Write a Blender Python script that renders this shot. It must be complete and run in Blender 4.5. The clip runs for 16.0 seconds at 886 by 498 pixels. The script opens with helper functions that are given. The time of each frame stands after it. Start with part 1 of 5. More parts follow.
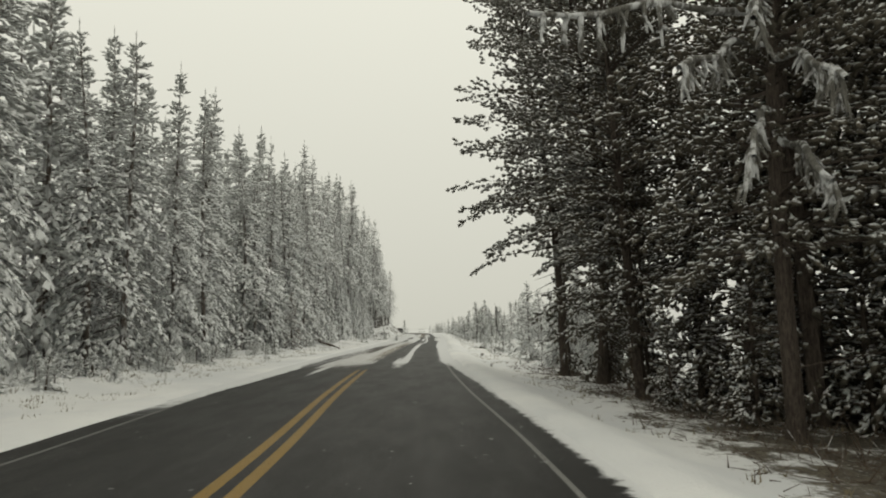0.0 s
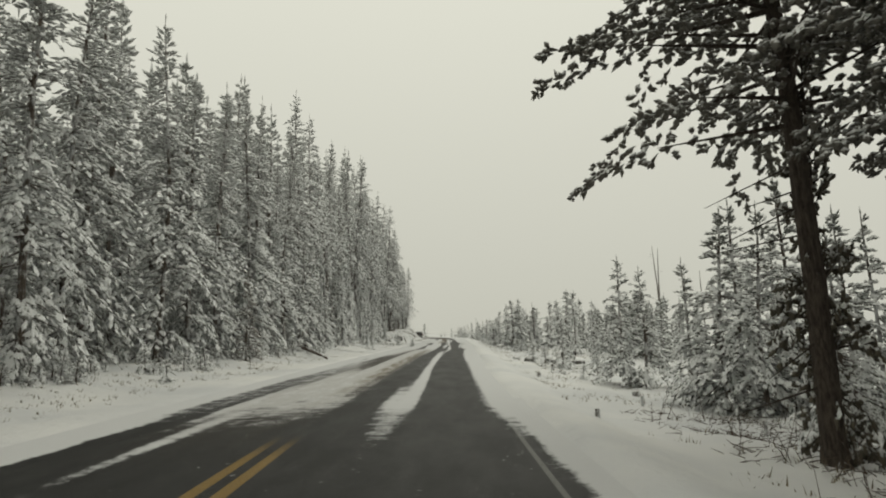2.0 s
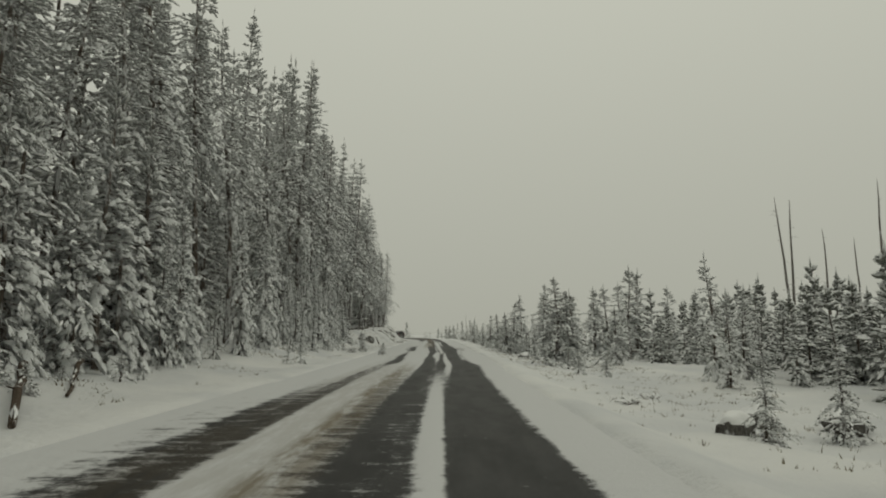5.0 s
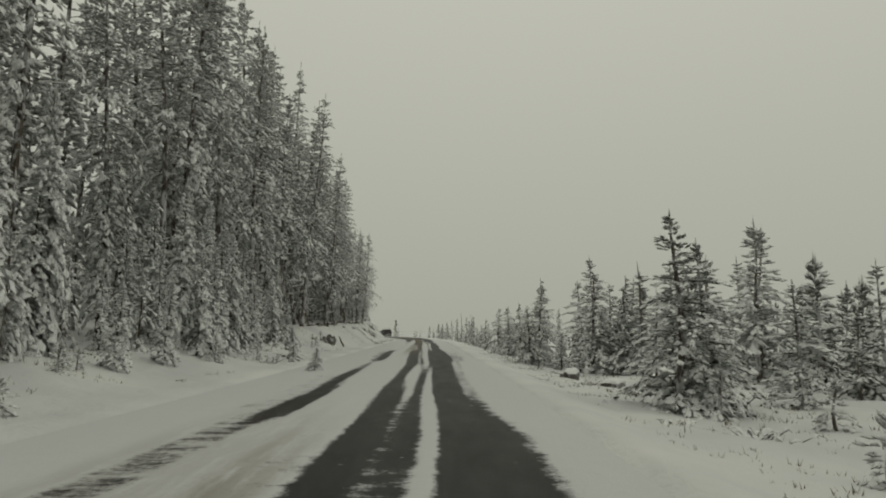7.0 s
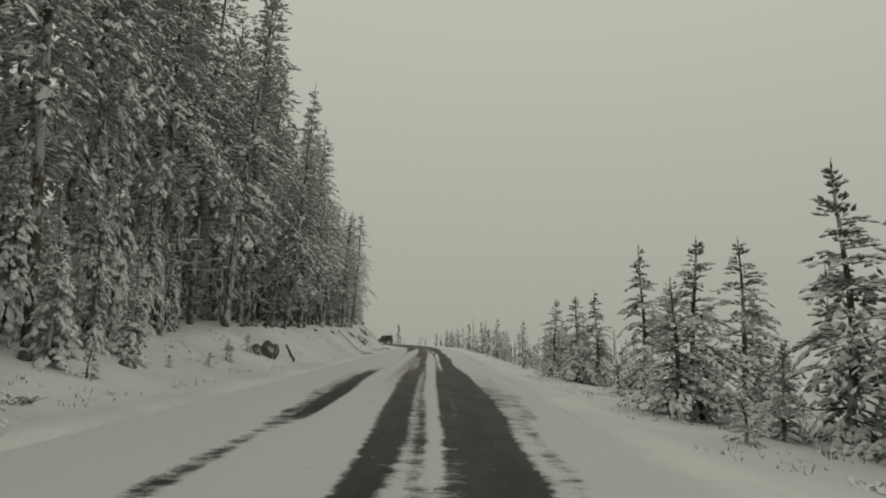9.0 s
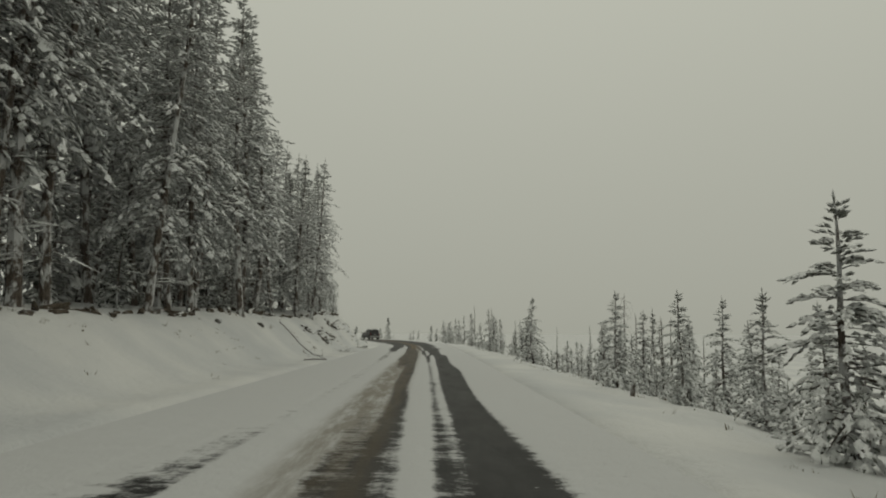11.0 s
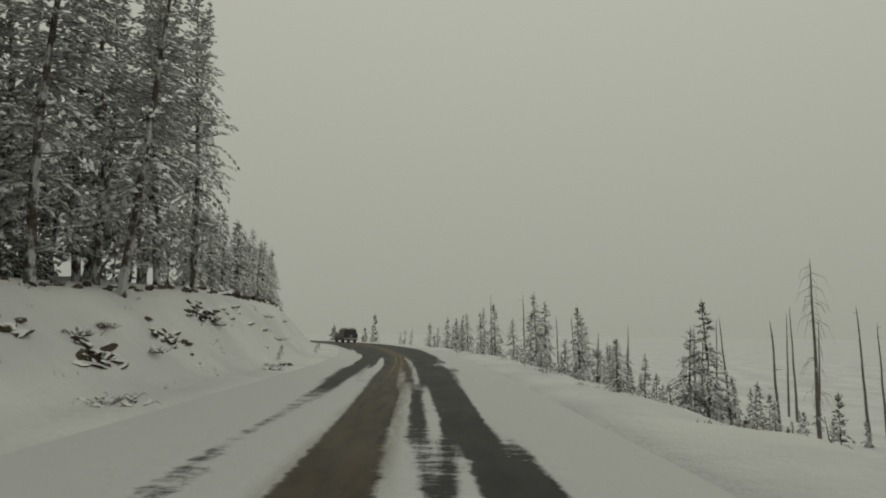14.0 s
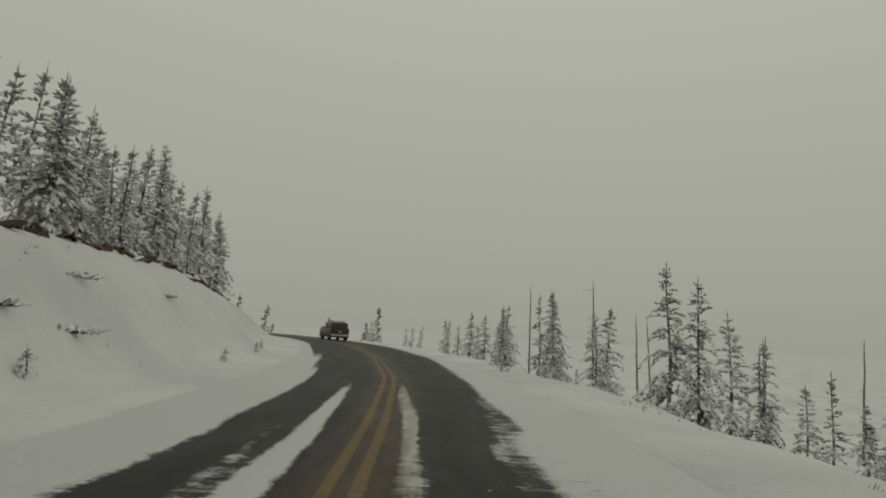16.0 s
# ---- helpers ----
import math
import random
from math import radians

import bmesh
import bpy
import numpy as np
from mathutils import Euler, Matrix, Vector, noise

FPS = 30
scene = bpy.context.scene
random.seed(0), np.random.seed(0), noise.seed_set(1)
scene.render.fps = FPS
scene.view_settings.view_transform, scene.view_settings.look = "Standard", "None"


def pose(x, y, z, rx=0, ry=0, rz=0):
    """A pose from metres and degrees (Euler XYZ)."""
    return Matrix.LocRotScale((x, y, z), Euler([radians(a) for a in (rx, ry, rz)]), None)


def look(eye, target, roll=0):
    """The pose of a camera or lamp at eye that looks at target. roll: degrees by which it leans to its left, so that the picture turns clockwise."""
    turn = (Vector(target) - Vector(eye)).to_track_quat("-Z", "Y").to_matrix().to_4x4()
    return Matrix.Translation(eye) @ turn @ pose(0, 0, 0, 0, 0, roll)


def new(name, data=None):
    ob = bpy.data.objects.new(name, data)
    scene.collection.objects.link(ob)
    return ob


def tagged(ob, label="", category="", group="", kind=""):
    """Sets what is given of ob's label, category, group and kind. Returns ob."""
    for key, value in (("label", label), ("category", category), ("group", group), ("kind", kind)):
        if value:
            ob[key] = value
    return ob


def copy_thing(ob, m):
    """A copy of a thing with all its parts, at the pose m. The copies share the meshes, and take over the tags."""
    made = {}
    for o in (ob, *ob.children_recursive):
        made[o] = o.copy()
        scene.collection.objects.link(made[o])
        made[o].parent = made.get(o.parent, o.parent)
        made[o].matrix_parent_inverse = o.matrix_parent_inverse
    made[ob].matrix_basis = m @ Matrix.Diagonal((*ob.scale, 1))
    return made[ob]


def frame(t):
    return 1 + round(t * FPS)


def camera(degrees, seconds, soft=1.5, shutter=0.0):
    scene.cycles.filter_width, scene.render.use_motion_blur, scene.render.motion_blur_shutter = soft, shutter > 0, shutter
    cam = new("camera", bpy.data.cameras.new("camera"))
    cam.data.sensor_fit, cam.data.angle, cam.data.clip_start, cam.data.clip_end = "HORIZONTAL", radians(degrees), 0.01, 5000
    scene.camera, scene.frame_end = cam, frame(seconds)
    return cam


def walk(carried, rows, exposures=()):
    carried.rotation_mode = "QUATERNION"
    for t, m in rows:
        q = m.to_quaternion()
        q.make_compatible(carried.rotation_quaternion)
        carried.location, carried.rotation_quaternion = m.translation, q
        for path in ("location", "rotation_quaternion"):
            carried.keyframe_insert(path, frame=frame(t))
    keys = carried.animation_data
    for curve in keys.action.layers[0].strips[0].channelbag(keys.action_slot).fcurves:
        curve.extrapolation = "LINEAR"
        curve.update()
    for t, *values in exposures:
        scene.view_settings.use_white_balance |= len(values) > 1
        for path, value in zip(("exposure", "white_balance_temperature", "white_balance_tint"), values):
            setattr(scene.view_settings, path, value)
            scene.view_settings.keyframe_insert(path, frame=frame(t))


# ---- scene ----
cam = camera(71.1, 16.0, 2.0)
PATH = [
    (0, (0.484, -0.023, 1.482), (0.527, 1.961, 1.735), -2.0),
    (0.5, (0.541, 3.874, 1.505), (0.56, 5.858, 1.758), -1.7),
    (1, (0.5, 7.744, 1.481), (0.507, 9.727, 1.74), -1.6),
    (1.5, (0.316, 11.61, 1.453), (0.305, 13.592, 1.72), -1.2),
    (2, (0.143, 15.64, 1.443), (0.117, 17.622, 1.712), -1.2),
    (2.5, (-0.106, 19.821, 1.482), (-0.136, 21.802, 1.755), -1.4),
    (3, (-0.317, 24.276, 1.503), (-0.347, 26.257, 1.774), -1.5),
    (3.5, (-0.452, 28.783, 1.467), (-0.478, 30.764, 1.741), -1.3),
    (4, (-0.623, 33.517, 1.492), (-0.632, 35.499, 1.759), -1.1),
    (4.5, (-0.848, 38.179, 1.49), (-0.838, 40.161, 1.758), -0.7),
    (7, (-0.219, 62.812, 1.48), (-0.179, 64.793, 1.745), 0.5),
    (7.5, (-0.219, 68.01, 1.486), (-0.183, 69.993, 1.749), 0.7),
    (8, (-0.187, 73.263, 1.429), (-0.164, 75.244, 1.702), 0.9),
    (8.5, (-0.314, 78.523, 1.411), (-0.292, 80.503, 1.694), 0.9),
    (9, (-0.361, 83.668, 1.434), (-0.344, 85.647, 1.722), 1.2),
    (11.5, (-0.395, 110.839, 1.453), (-0.35, 112.82, 1.718), -0.1),
    (12, (-0.359, 116.432, 1.44), (-0.311, 118.414, 1.705), -0.4),
    (12.5, (-0.383, 121.975, 1.435), (-0.332, 123.956, 1.703), -0.6),
    (13, (-0.453, 127.471, 1.437), (-0.401, 129.452, 1.708), -0.0),
    (13.5, (-0.557, 132.924, 1.443), (-0.504, 134.905, 1.715), 0.2),
    (14, (-0.682, 138.336, 1.451), (-0.631, 140.317, 1.722), 0.6),
    (14.5, (-0.815, 143.711, 1.458), (-0.769, 145.692, 1.727), 1.3),
    (15, (-0.943, 149.052, 1.463), (-0.905, 151.034, 1.729), 2.1),
    (15.5, (-1.053, 154.361, 1.463), (-1.028, 156.343, 1.728), 2.6),
    (16, (-1.132, 159.642, 1.456), (-1.126, 161.623, 1.726), 3.4),
]
EXPOSURES = [(0, 0.3, 7000, 5), (1.5, 0.25, 7000, 5), (2.5, 0.0, 7000, 3), (3.5, -0.2, 7000, 1.6), (4.5, -0.3, 7000, 1.6), (8, -0.38, 7000, 1.6), (12.5, -0.5, 7000, 1.6), (16, -0.55, 7000, 1.6)]
walk(cam, [(t, look(eye, target, roll)) for t, eye, target, roll in PATH], EXPOSURES)

# ---- world and light: snow clouds, low fog-white sky, a weak wide sun ----
world = bpy.data.worlds.new("overcast")
scene.world = world
world.use_nodes = True
wn, wl = world.node_tree.nodes, world.node_tree.links
wn.clear()
sky = wn.new("ShaderNodeTexSky")
sky.sky_type = "NISHITA"
sky.sun_disc = False
sky.sun_elevation, sky.sun_rotation = radians(68), radians(25)
sky.air_density, sky.dust_density, sky.ozone_density = 1.0, 3.0, 1.0
pale = wn.new("ShaderNodeHueSaturation")
pale.inputs["Saturation"].default_value = 0.10
veil = wn.new("ShaderNodeMix")
veil.data_type = "RGBA"
veil.inputs["Factor"].default_value = 0.93
veil.inputs["B"].default_value = (5.1, 5.12, 4.85, 1)
back = wn.new("ShaderNodeBackground")
back.inputs["Strength"].default_value = 0.115
wout = wn.new("ShaderNodeOutputWorld")
wl.new(sky.outputs["Color"], pale.inputs["Color"])
wl.new(pale.outputs["Color"], veil.inputs["A"])
# an overcast sky is dimmer towards the horizon
where = wn.new("ShaderNodeTexCoord")
split = wn.new("ShaderNodeSeparateXYZ")
rise = wn.new("ShaderNodeMapRange")
rise.interpolation_type = "SMOOTHSTEP"
for key, value in (("From Min", -0.05), ("From Max", 0.75), ("To Min", 0.86), ("To Max", 1.18)):
    rise.inputs[key].default_value = value
grade = wn.new("ShaderNodeVectorMath")
grade.operation = "SCALE"
wl.new(where.outputs["Generated"], split.inputs[0])
wl.new(split.outputs["Z"], rise.inputs["Value"])
wl.new(veil.outputs["Result"], grade.inputs[0])
wl.new(rise.outputs["Result"], grade.inputs["Scale"])
wl.new(grade.outputs["Vector"], back.inputs["Color"])
wl.new(back.outputs["Background"], wout.inputs["Surface"])

sun = new("sun", bpy.data.lights.new("sun", "SUN"))
sun.data.energy, sun.data.angle, sun.data.color = 0.3, radians(60), (1.0, 0.98, 0.94)
sun.matrix_world = look((12, 95, 60), (0, 80, 0))


# ---- materials ----
class Nodes:
    """A short way to write node materials."""

    def __init__(self, name, rough=0.7, metal=0.0, spec=0.3):
        self.m = bpy.data.materials.new(name)
        self.m.use_nodes = True
        self.n, self.l = self.m.node_tree.nodes, self.m.node_tree.links
        self.b = self.n["Principled BSDF"]
        self.b.inputs["Roughness"].default_value = rough
        self.b.inputs["Metallic"].default_value = metal
        self.b.inputs["Specular IOR Level"].default_value = spec

    def put(self, socket, value):
        if isinstance(value, bpy.types.NodeSocket):
            self.l.new(value, socket)
        elif isinstance(value, tuple) and len(value) == 3 and socket.type == "RGBA":
            socket.default_value = (*value, 1)
        else:
            socket.default_value = value

    def coords(self, scale=(1, 1, 1), kind="Object"):
        t = self.n.new("ShaderNodeTexCoord")
        mp = self.n.new("ShaderNodeMapping")
        mp.inputs["Scale"].default_value = scale
        self.l.new(t.outputs[kind], mp.inputs["Vector"])
        return mp.outputs["Vector"]

    def place(self, scale=(1, 1, 1)):
        """World position, scaled."""
        t = self.n.new("ShaderNodeNewGeometry")
        mp = self.n.new("ShaderNodeMapping")
        mp.inputs["Scale"].default_value = scale
        self.l.new(t.outputs["Position"], mp.inputs["Vector"])
        return mp.outputs["Vector"]

    def noise(self, vector, scale, detail=4, rough=0.6):
        t = self.n.new("ShaderNodeTexNoise")
        self.put(t.inputs["Vector"], vector)
        t.inputs["Scale"].default_value = scale
        t.inputs["Detail"].default_value = detail
        t.inputs["Roughness"].default_value = rough
        return t.outputs["Fac"]

    def ramp(self, value, lo, hi, a=0.0, b=1.0):
        t = self.n.new("ShaderNodeMapRange")
        t.interpolation_type = "SMOOTHSTEP"
        self.put(t.inputs["Value"], value)
        for key, v in (("From Min", lo), ("From Max", hi), ("To Min", a), ("To Max", b)):
            t.inputs[key].default_value = v
        return t.outputs["Result"]

    def math(self, op, a, b=0.0, clamp=False):
        t = self.n.new("ShaderNodeMath")
        t.operation, t.use_clamp = op, clamp
        self.put(t.inputs[0], a)
        self.put(t.inputs[1], b)
        return t.outputs[0]

    def mix(self, fac, a, b):
        t = self.n.new("ShaderNodeMix")
        t.data_type = "RGBA"
        self.put(t.inputs["Factor"], fac)
        self.put(t.inputs["A"], a)
        self.put(t.inputs["B"], b)
        return t.outputs["Result"]

    def attr(self, name):
        t = self.n.new("ShaderNodeAttribute")
        t.attribute_name = name
        return t.outputs["Fac"]

    def rand(self):
        return self.n.new("ShaderNodeObjectInfo").outputs["Random"]

    def island(self):
        return self.n.new("ShaderNodeNewGeometry").outputs["Random Per Island"]

    def up(self):
        g = self.n.new("ShaderNodeNewGeometry")
        s = self.n.new("ShaderNodeSeparateXYZ")
        self.l.new(g.outputs["Normal"], s.inputs[0])
        return s.outputs["Z"]

    def bump(self, height, strength=0.4, distance=0.02):
        t = self.n.new("ShaderNodeBump")
        t.inputs["Strength"].default_value, t.inputs["Distance"].default_value = strength, distance
        self.put(t.inputs["Height"], height)
        self.l.new(t.outputs["Normal"], self.b.inputs["Normal"])

    def done(self, colour, rough=None):
        self.put(self.b.inputs["Base Color"], colour)
        if rough is not None:
            self.put(self.b.inputs["Roughness"], rough)
        return self.m


def make_snow():
    k = Nodes("snow", 0.6, spec=0.25)
    p = k.place()
    fine, wide = k.noise(p, 9, 6), k.noise(p, 0.35, 3)
    k.bump(k.math("ADD", fine, k.math("MULTIPLY", k.noise(p, 2.2, 4), 2.0)), 0.35, 0.05)
    return k.done(k.mix(k.ramp(wide, 0.3, 0.7), (0.74, 0.75, 0.76), (0.84, 0.84, 0.83)))


def make_ground():
    """Snow with dry grass, duff and soil where it is thin."""
    k = Nodes("snowy_ground", 0.75, spec=0.2)
    p = k.place()
    fine, mid, wide = k.noise(p, 7, 6, 0.7), k.noise(p, 1.3, 5, 0.65), k.noise(p, 0.22, 3)
    bare = k.attr("bare")
    cut = k.math("ADD", k.math("MULTIPLY", mid, 0.62), k.math("MULTIPLY", fine, 0.38))
    mask = k.ramp(k.math("ADD", cut, bare), 0.74, 0.86)
    soil = k.mix(k.ramp(fine, 0.35, 0.65), (0.045, 0.039, 0.031), (0.12, 0.104, 0.080))
    white = k.mix(k.ramp(wide, 0.3, 0.7), (0.57, 0.58, 0.59), (0.70, 0.70, 0.69))
    k.bump(k.math("ADD", k.math("MULTIPLY", fine, 0.6), k.math("MULTIPLY", mid, 1.8)), 0.5, 0.10)
    return k.done(k.mix(mask, white, soil))


def make_road():
    """Wet asphalt; the attribute "snow" says how much snow lies on it, "dirt" where grit browned it, "line" holds paint."""
    k = Nodes("asphalt", 0.5, spec=0.17)
    p = k.place()
    streak = k.noise(k.place((1, 0.16, 1)), 3.4, 6, 0.7)
    fine, wide, grain = k.noise(p, 14, 6, 0.7), k.noise(p, 0.5, 4), k.noise(p, 160, 3)
    tar = k.mix(k.ramp(grain, 0.35, 0.7), (0.010, 0.010, 0.010), (0.028, 0.027, 0.026))
    tar = k.mix(k.ramp(wide, 0.3, 0.7, 0, 0.15), tar, (0.022, 0.022, 0.023))
    tar = k.mix(k.ramp(streak, 0.45, 0.8, 0, 0.12), tar, (0.15, 0.15, 0.145))
    grit = k.math("MULTIPLY", k.attr("dirt"), k.ramp(k.noise(k.place((1, 0.12, 1)), 5.0, 5), 0.25, 0.6))
    tar = k.mix(grit, tar, (0.085, 0.062, 0.034))
    worn = k.ramp(k.noise(p, 26, 5, 0.75), 0.25, 0.5)
    yellow = k.math("MULTIPLY", k.ramp(k.attr("yellow"), 0.35, 0.65), worn)
    tar = k.mix(k.math("MULTIPLY", yellow, 0.85), tar, (0.26, 0.165, 0.045))
    stripe = k.math("MULTIPLY", k.ramp(k.attr("white"), 0.35, 0.65), worn)
    tar = k.mix(k.math("MULTIPLY", stripe, 0.35), tar, (0.42, 0.42, 0.40))
    wisp = k.noise(k.place((0.55, 1.25, 1)), 2.6, 7, 0.72)
    cut = k.math("ADD", k.math("MULTIPLY", wisp, 0.55), k.math("ADD", k.math("MULTIPLY", streak, 0.2), k.math("MULTIPLY", fine, 0.25)))
    snow = k.ramp(k.math("ADD", k.attr("snow"), k.math("MULTIPLY", k.math("SUBTRACT", cut, 0.5), 2.1)), 0.34, 0.66)
    crumbs = k.math("MULTIPLY", k.ramp(k.noise(k.place((0.7, 1, 1)), 10, 2, 0.5), 0.70, 0.76), k.ramp(k.noise(p, 0.6, 3), 0.42, 0.6, 0, 0.75))
    snow = k.math("MAXIMUM", snow, crumbs)
    dirty = k.math("MULTIPLY", k.attr("dirt"), k.ramp(streak, 0.25, 0.6))
    white = k.mix(dirty, (0.58, 0.585, 0.59), (0.20, 0.175, 0.135))
    k.bump(k.math("ADD", k.math("MULTIPLY", snow, k.math("ADD", 0.9, k.math("MULTIPLY", k.noise(p, 1.3, 5, 0.65), 2.2))), k.math("ADD", k.math("MULTIPLY", fine, 0.5), k.math("MULTIPLY", grain, 0.12))), 0.5, 0.03)
    wet = k.ramp(k.noise(k.place((1, 0.3, 1)), 1.6, 5), 0.3, 0.7, 0.52, 0.60)
    rough = k.math("ADD", k.math("MULTIPLY", snow, 0.35), wet, True)
    return k.done(k.mix(snow, tar, white), rough)


def make_needles(name, dark, light, frost, rime_haze=0.0):
    """Needles with rime on the upper sides; the last value pales every side: rime and painted fog haze."""
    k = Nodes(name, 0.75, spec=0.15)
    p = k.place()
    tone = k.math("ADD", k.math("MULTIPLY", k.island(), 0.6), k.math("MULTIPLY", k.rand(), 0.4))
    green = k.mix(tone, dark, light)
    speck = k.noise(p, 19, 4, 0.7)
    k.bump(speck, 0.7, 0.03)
    # pale tone on all sides: hoar frost plus fog haze put into the colour
    hoar_haze = k.ramp(k.noise(p, 33, 3, 0.7), 0.3, 0.7, rime_haze * 0.5, min(1, rime_haze * 1.5))
    green = k.mix(hoar_haze, green, (0.58, 0.585, 0.57))
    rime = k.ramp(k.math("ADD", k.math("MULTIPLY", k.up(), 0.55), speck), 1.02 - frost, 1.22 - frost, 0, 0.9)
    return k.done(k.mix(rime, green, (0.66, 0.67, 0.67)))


def make_load(name, share):
    """Snow on boughs, with needles and twigs that poke through it."""
    k = Nodes(name, 0.65, spec=0.2)
    p = k.place()
    poke = k.noise(k.place((1, 1, 0.55)), 24, 3, 0.6)
    clump = k.noise(p, 4.5, 3)
    mask = k.ramp(k.math("ADD", poke, k.math("MULTIPLY", k.math("SUBTRACT", clump, 0.5), 0.7)), 0.62 - share * 0.4, 0.72 - share * 0.4)
    k.bump(poke, 0.6, 0.04)
    return k.done(k.mix(mask, (0.78, 0.79, 0.79), (0.075, 0.082, 0.062)))


def make_bark(name, a, b, frost=0.18):
    k = Nodes(name, 0.9, spec=0.1)
    p = k.coords((1, 1, 0.22))
    g = k.noise(p, 22, 6, 0.7)
    k.bump(g, 0.8, 0.03)
    bark = k.mix(k.ramp(g, 0.3, 0.7), a, b)
    stuck = k.ramp(k.noise(k.place((1, 1, 0.5)), 3.1, 5, 0.7), 0.68 - frost, 0.80 - frost)
    return k.done(k.mix(k.math("MULTIPLY", stuck, 0.75), bark, (0.70, 0.71, 0.72)))


def make_plain(name, colour, rough, metal=0.0, spread=0.25, scale=6, spec=0.4):
    k = Nodes(name, rough, metal, spec)
    g = k.noise(k.place(), scale, 5)
    low = tuple(c * (1 - spread) for c in colour)
    return k.done(k.mix(k.ramp(g, 0.3, 0.7), low, colour), k.ramp(g, 0.3, 0.7, rough * 0.8, min(1, rough * 1.2)))


SNOW = make_snow()
BOUGH_SNOW = make_load("snow_on_needles", 0.05)
GROUND = make_ground()
ASPHALT = make_road()
# PINE and TALL_PINE are paled beyond their rime, as haze in the colour
PINE = make_needles("pine_needles", (0.055, 0.063, 0.050), (0.145, 0.155, 0.122), 0.62, 0.66)
GREEN_PINE = make_needles("green_pine_needles", (0.034, 0.042, 0.030), (0.110, 0.120, 0.084), 0.54, 0.22)
# darker copy of the needles: the roadside trees' shade is in the colour
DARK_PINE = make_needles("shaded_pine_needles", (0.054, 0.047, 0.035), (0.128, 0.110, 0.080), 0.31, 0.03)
CAKED_PINE = make_needles("snow_caked_needles", (0.060, 0.064, 0.055), (0.130, 0.135, 0.110), 0.80, 0.88)
EDGE_PINE = make_needles("frosted_pine_needles", (0.052, 0.047, 0.037), (0.128, 0.114, 0.086), 0.42, 0.14)
TALL_PINE = make_needles("haze_rimed_needles", (0.050, 0.055, 0.046), (0.120, 0.125, 0.100), 0.52, 0.66)
RUSTY = make_needles("rusty_pine_needles", (0.05, 0.032, 0.02), (0.14, 0.09, 0.06), 0.2, 0.35)
BARK = make_bark("pine_bark", (0.06, 0.05, 0.042), (0.15, 0.125, 0.105), 0.22)
# darker copy of the bark, with the roadside shade put into its colour
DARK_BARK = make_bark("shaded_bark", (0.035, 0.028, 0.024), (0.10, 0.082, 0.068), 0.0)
GREY_WOOD = make_bark("dead_grey_wood", (0.09, 0.082, 0.075), (0.22, 0.20, 0.185), 0.10)
GRASS = make_plain("dry_grass", (0.20, 0.165, 0.10), 0.9, scale=3)
TWIG = make_bark("twig_bark", (0.05, 0.04, 0.03), (0.12, 0.09, 0.07), 0.12)
SOIL = make_bark("torn_sod", (0.045, 0.037, 0.028), (0.13, 0.108, 0.085), 0.12)
CAR_PAINT = make_plain("dark_car_paint", (0.030, 0.028, 0.030), 0.35, 0.0, 0.3, 5, 0.5)
CAR_GLASS = make_plain("tinted_glass", (0.008, 0.008, 0.009), 0.12, 0.0, 0.2, 3, 0.5)
CAR_TRIM = make_plain("black_trim", (0.012, 0.012, 0.012), 0.5)
TAIL_RED = make_plain("tail_light_red", (0.16, 0.012, 0.010), 0.25)
CHROME = make_plain("dull_chrome", (0.45, 0.45, 0.44), 0.35, 0.8)
RUBBER = make_plain("tyre_rubber", (0.016, 0.016, 0.016), 0.85)
PLATE = make_plain("blank_plate", (0.45, 0.45, 0.43), 0.5)
RIME = make_bark("rime_on_twigs", (0.075, 0.07, 0.06), (0.19, 0.185, 0.17), 0.22)
ROCK = make_bark("rock", (0.06, 0.057, 0.052), (0.17, 0.16, 0.148), 0.16)


# ---- helpers for building ----
def mesh_of(name, verts, faces, materials, index=None, smooth=False):
    me = bpy.data.meshes.new(name)
    me.from_pydata(verts, [], faces)
    for m in materials:
        me.materials.append(m)
    if index is not None:
        me.polygons.foreach_set("material_index", index)
    if smooth:
        me.polygons.foreach_set("use_smooth", [True] * len(me.polygons))
    me.update()
    return me


def part(name, me, parent, label=""):
    ob = new(name, me)
    ob.parent = parent
    return tagged(ob, label) if label else ob


def ease(a, b, v):
    t = np.clip((np.asarray(v, float) - a) / (b - a), 0, 1)
    return t * t * (3 - 2 * t)


# ---- the road's line ----
ROAD_LINE = [(-70, -1.2), (-48, -1.25), (-30, -1.3), (-15, -1.37), (-5, -1.42), (2, -1.5), (8, -1.63), (15, -1.98), (22, -2.2), (30, -2.3), (45, -2.28), (60, -2.05), (78, -1.68), (100, -1.6), (120, -1.65), (147, -1.72), (160, -1.84), (168, -1.96), (174, -2.2), (179, -2.5), (184, -3.1),
             (192, -4.2), (200, -5.9), (208, -7.7), (216, -10.2), (224, -13.3), (232, -17.5), (239, -23.6), (245, -32),
             (249, -44), (251, -58), (251, -85)]


def spline(points, per=14):
    pts = [Vector((x, y)) for y, x in points]
    out = []
    for i in range(1, len(pts) - 2):
        a, b, c, d = pts[i - 1:i + 3]
        for j in range(per):
            t = j / per
            out.append(0.5 * ((2 * b) + (c - a) * t + (2 * a - 5 * b + 4 * c - d) * t * t + (3 * b - a - 3 * c + d) * t ** 3))
    return np.array([(p.x, p.y) for p in out])


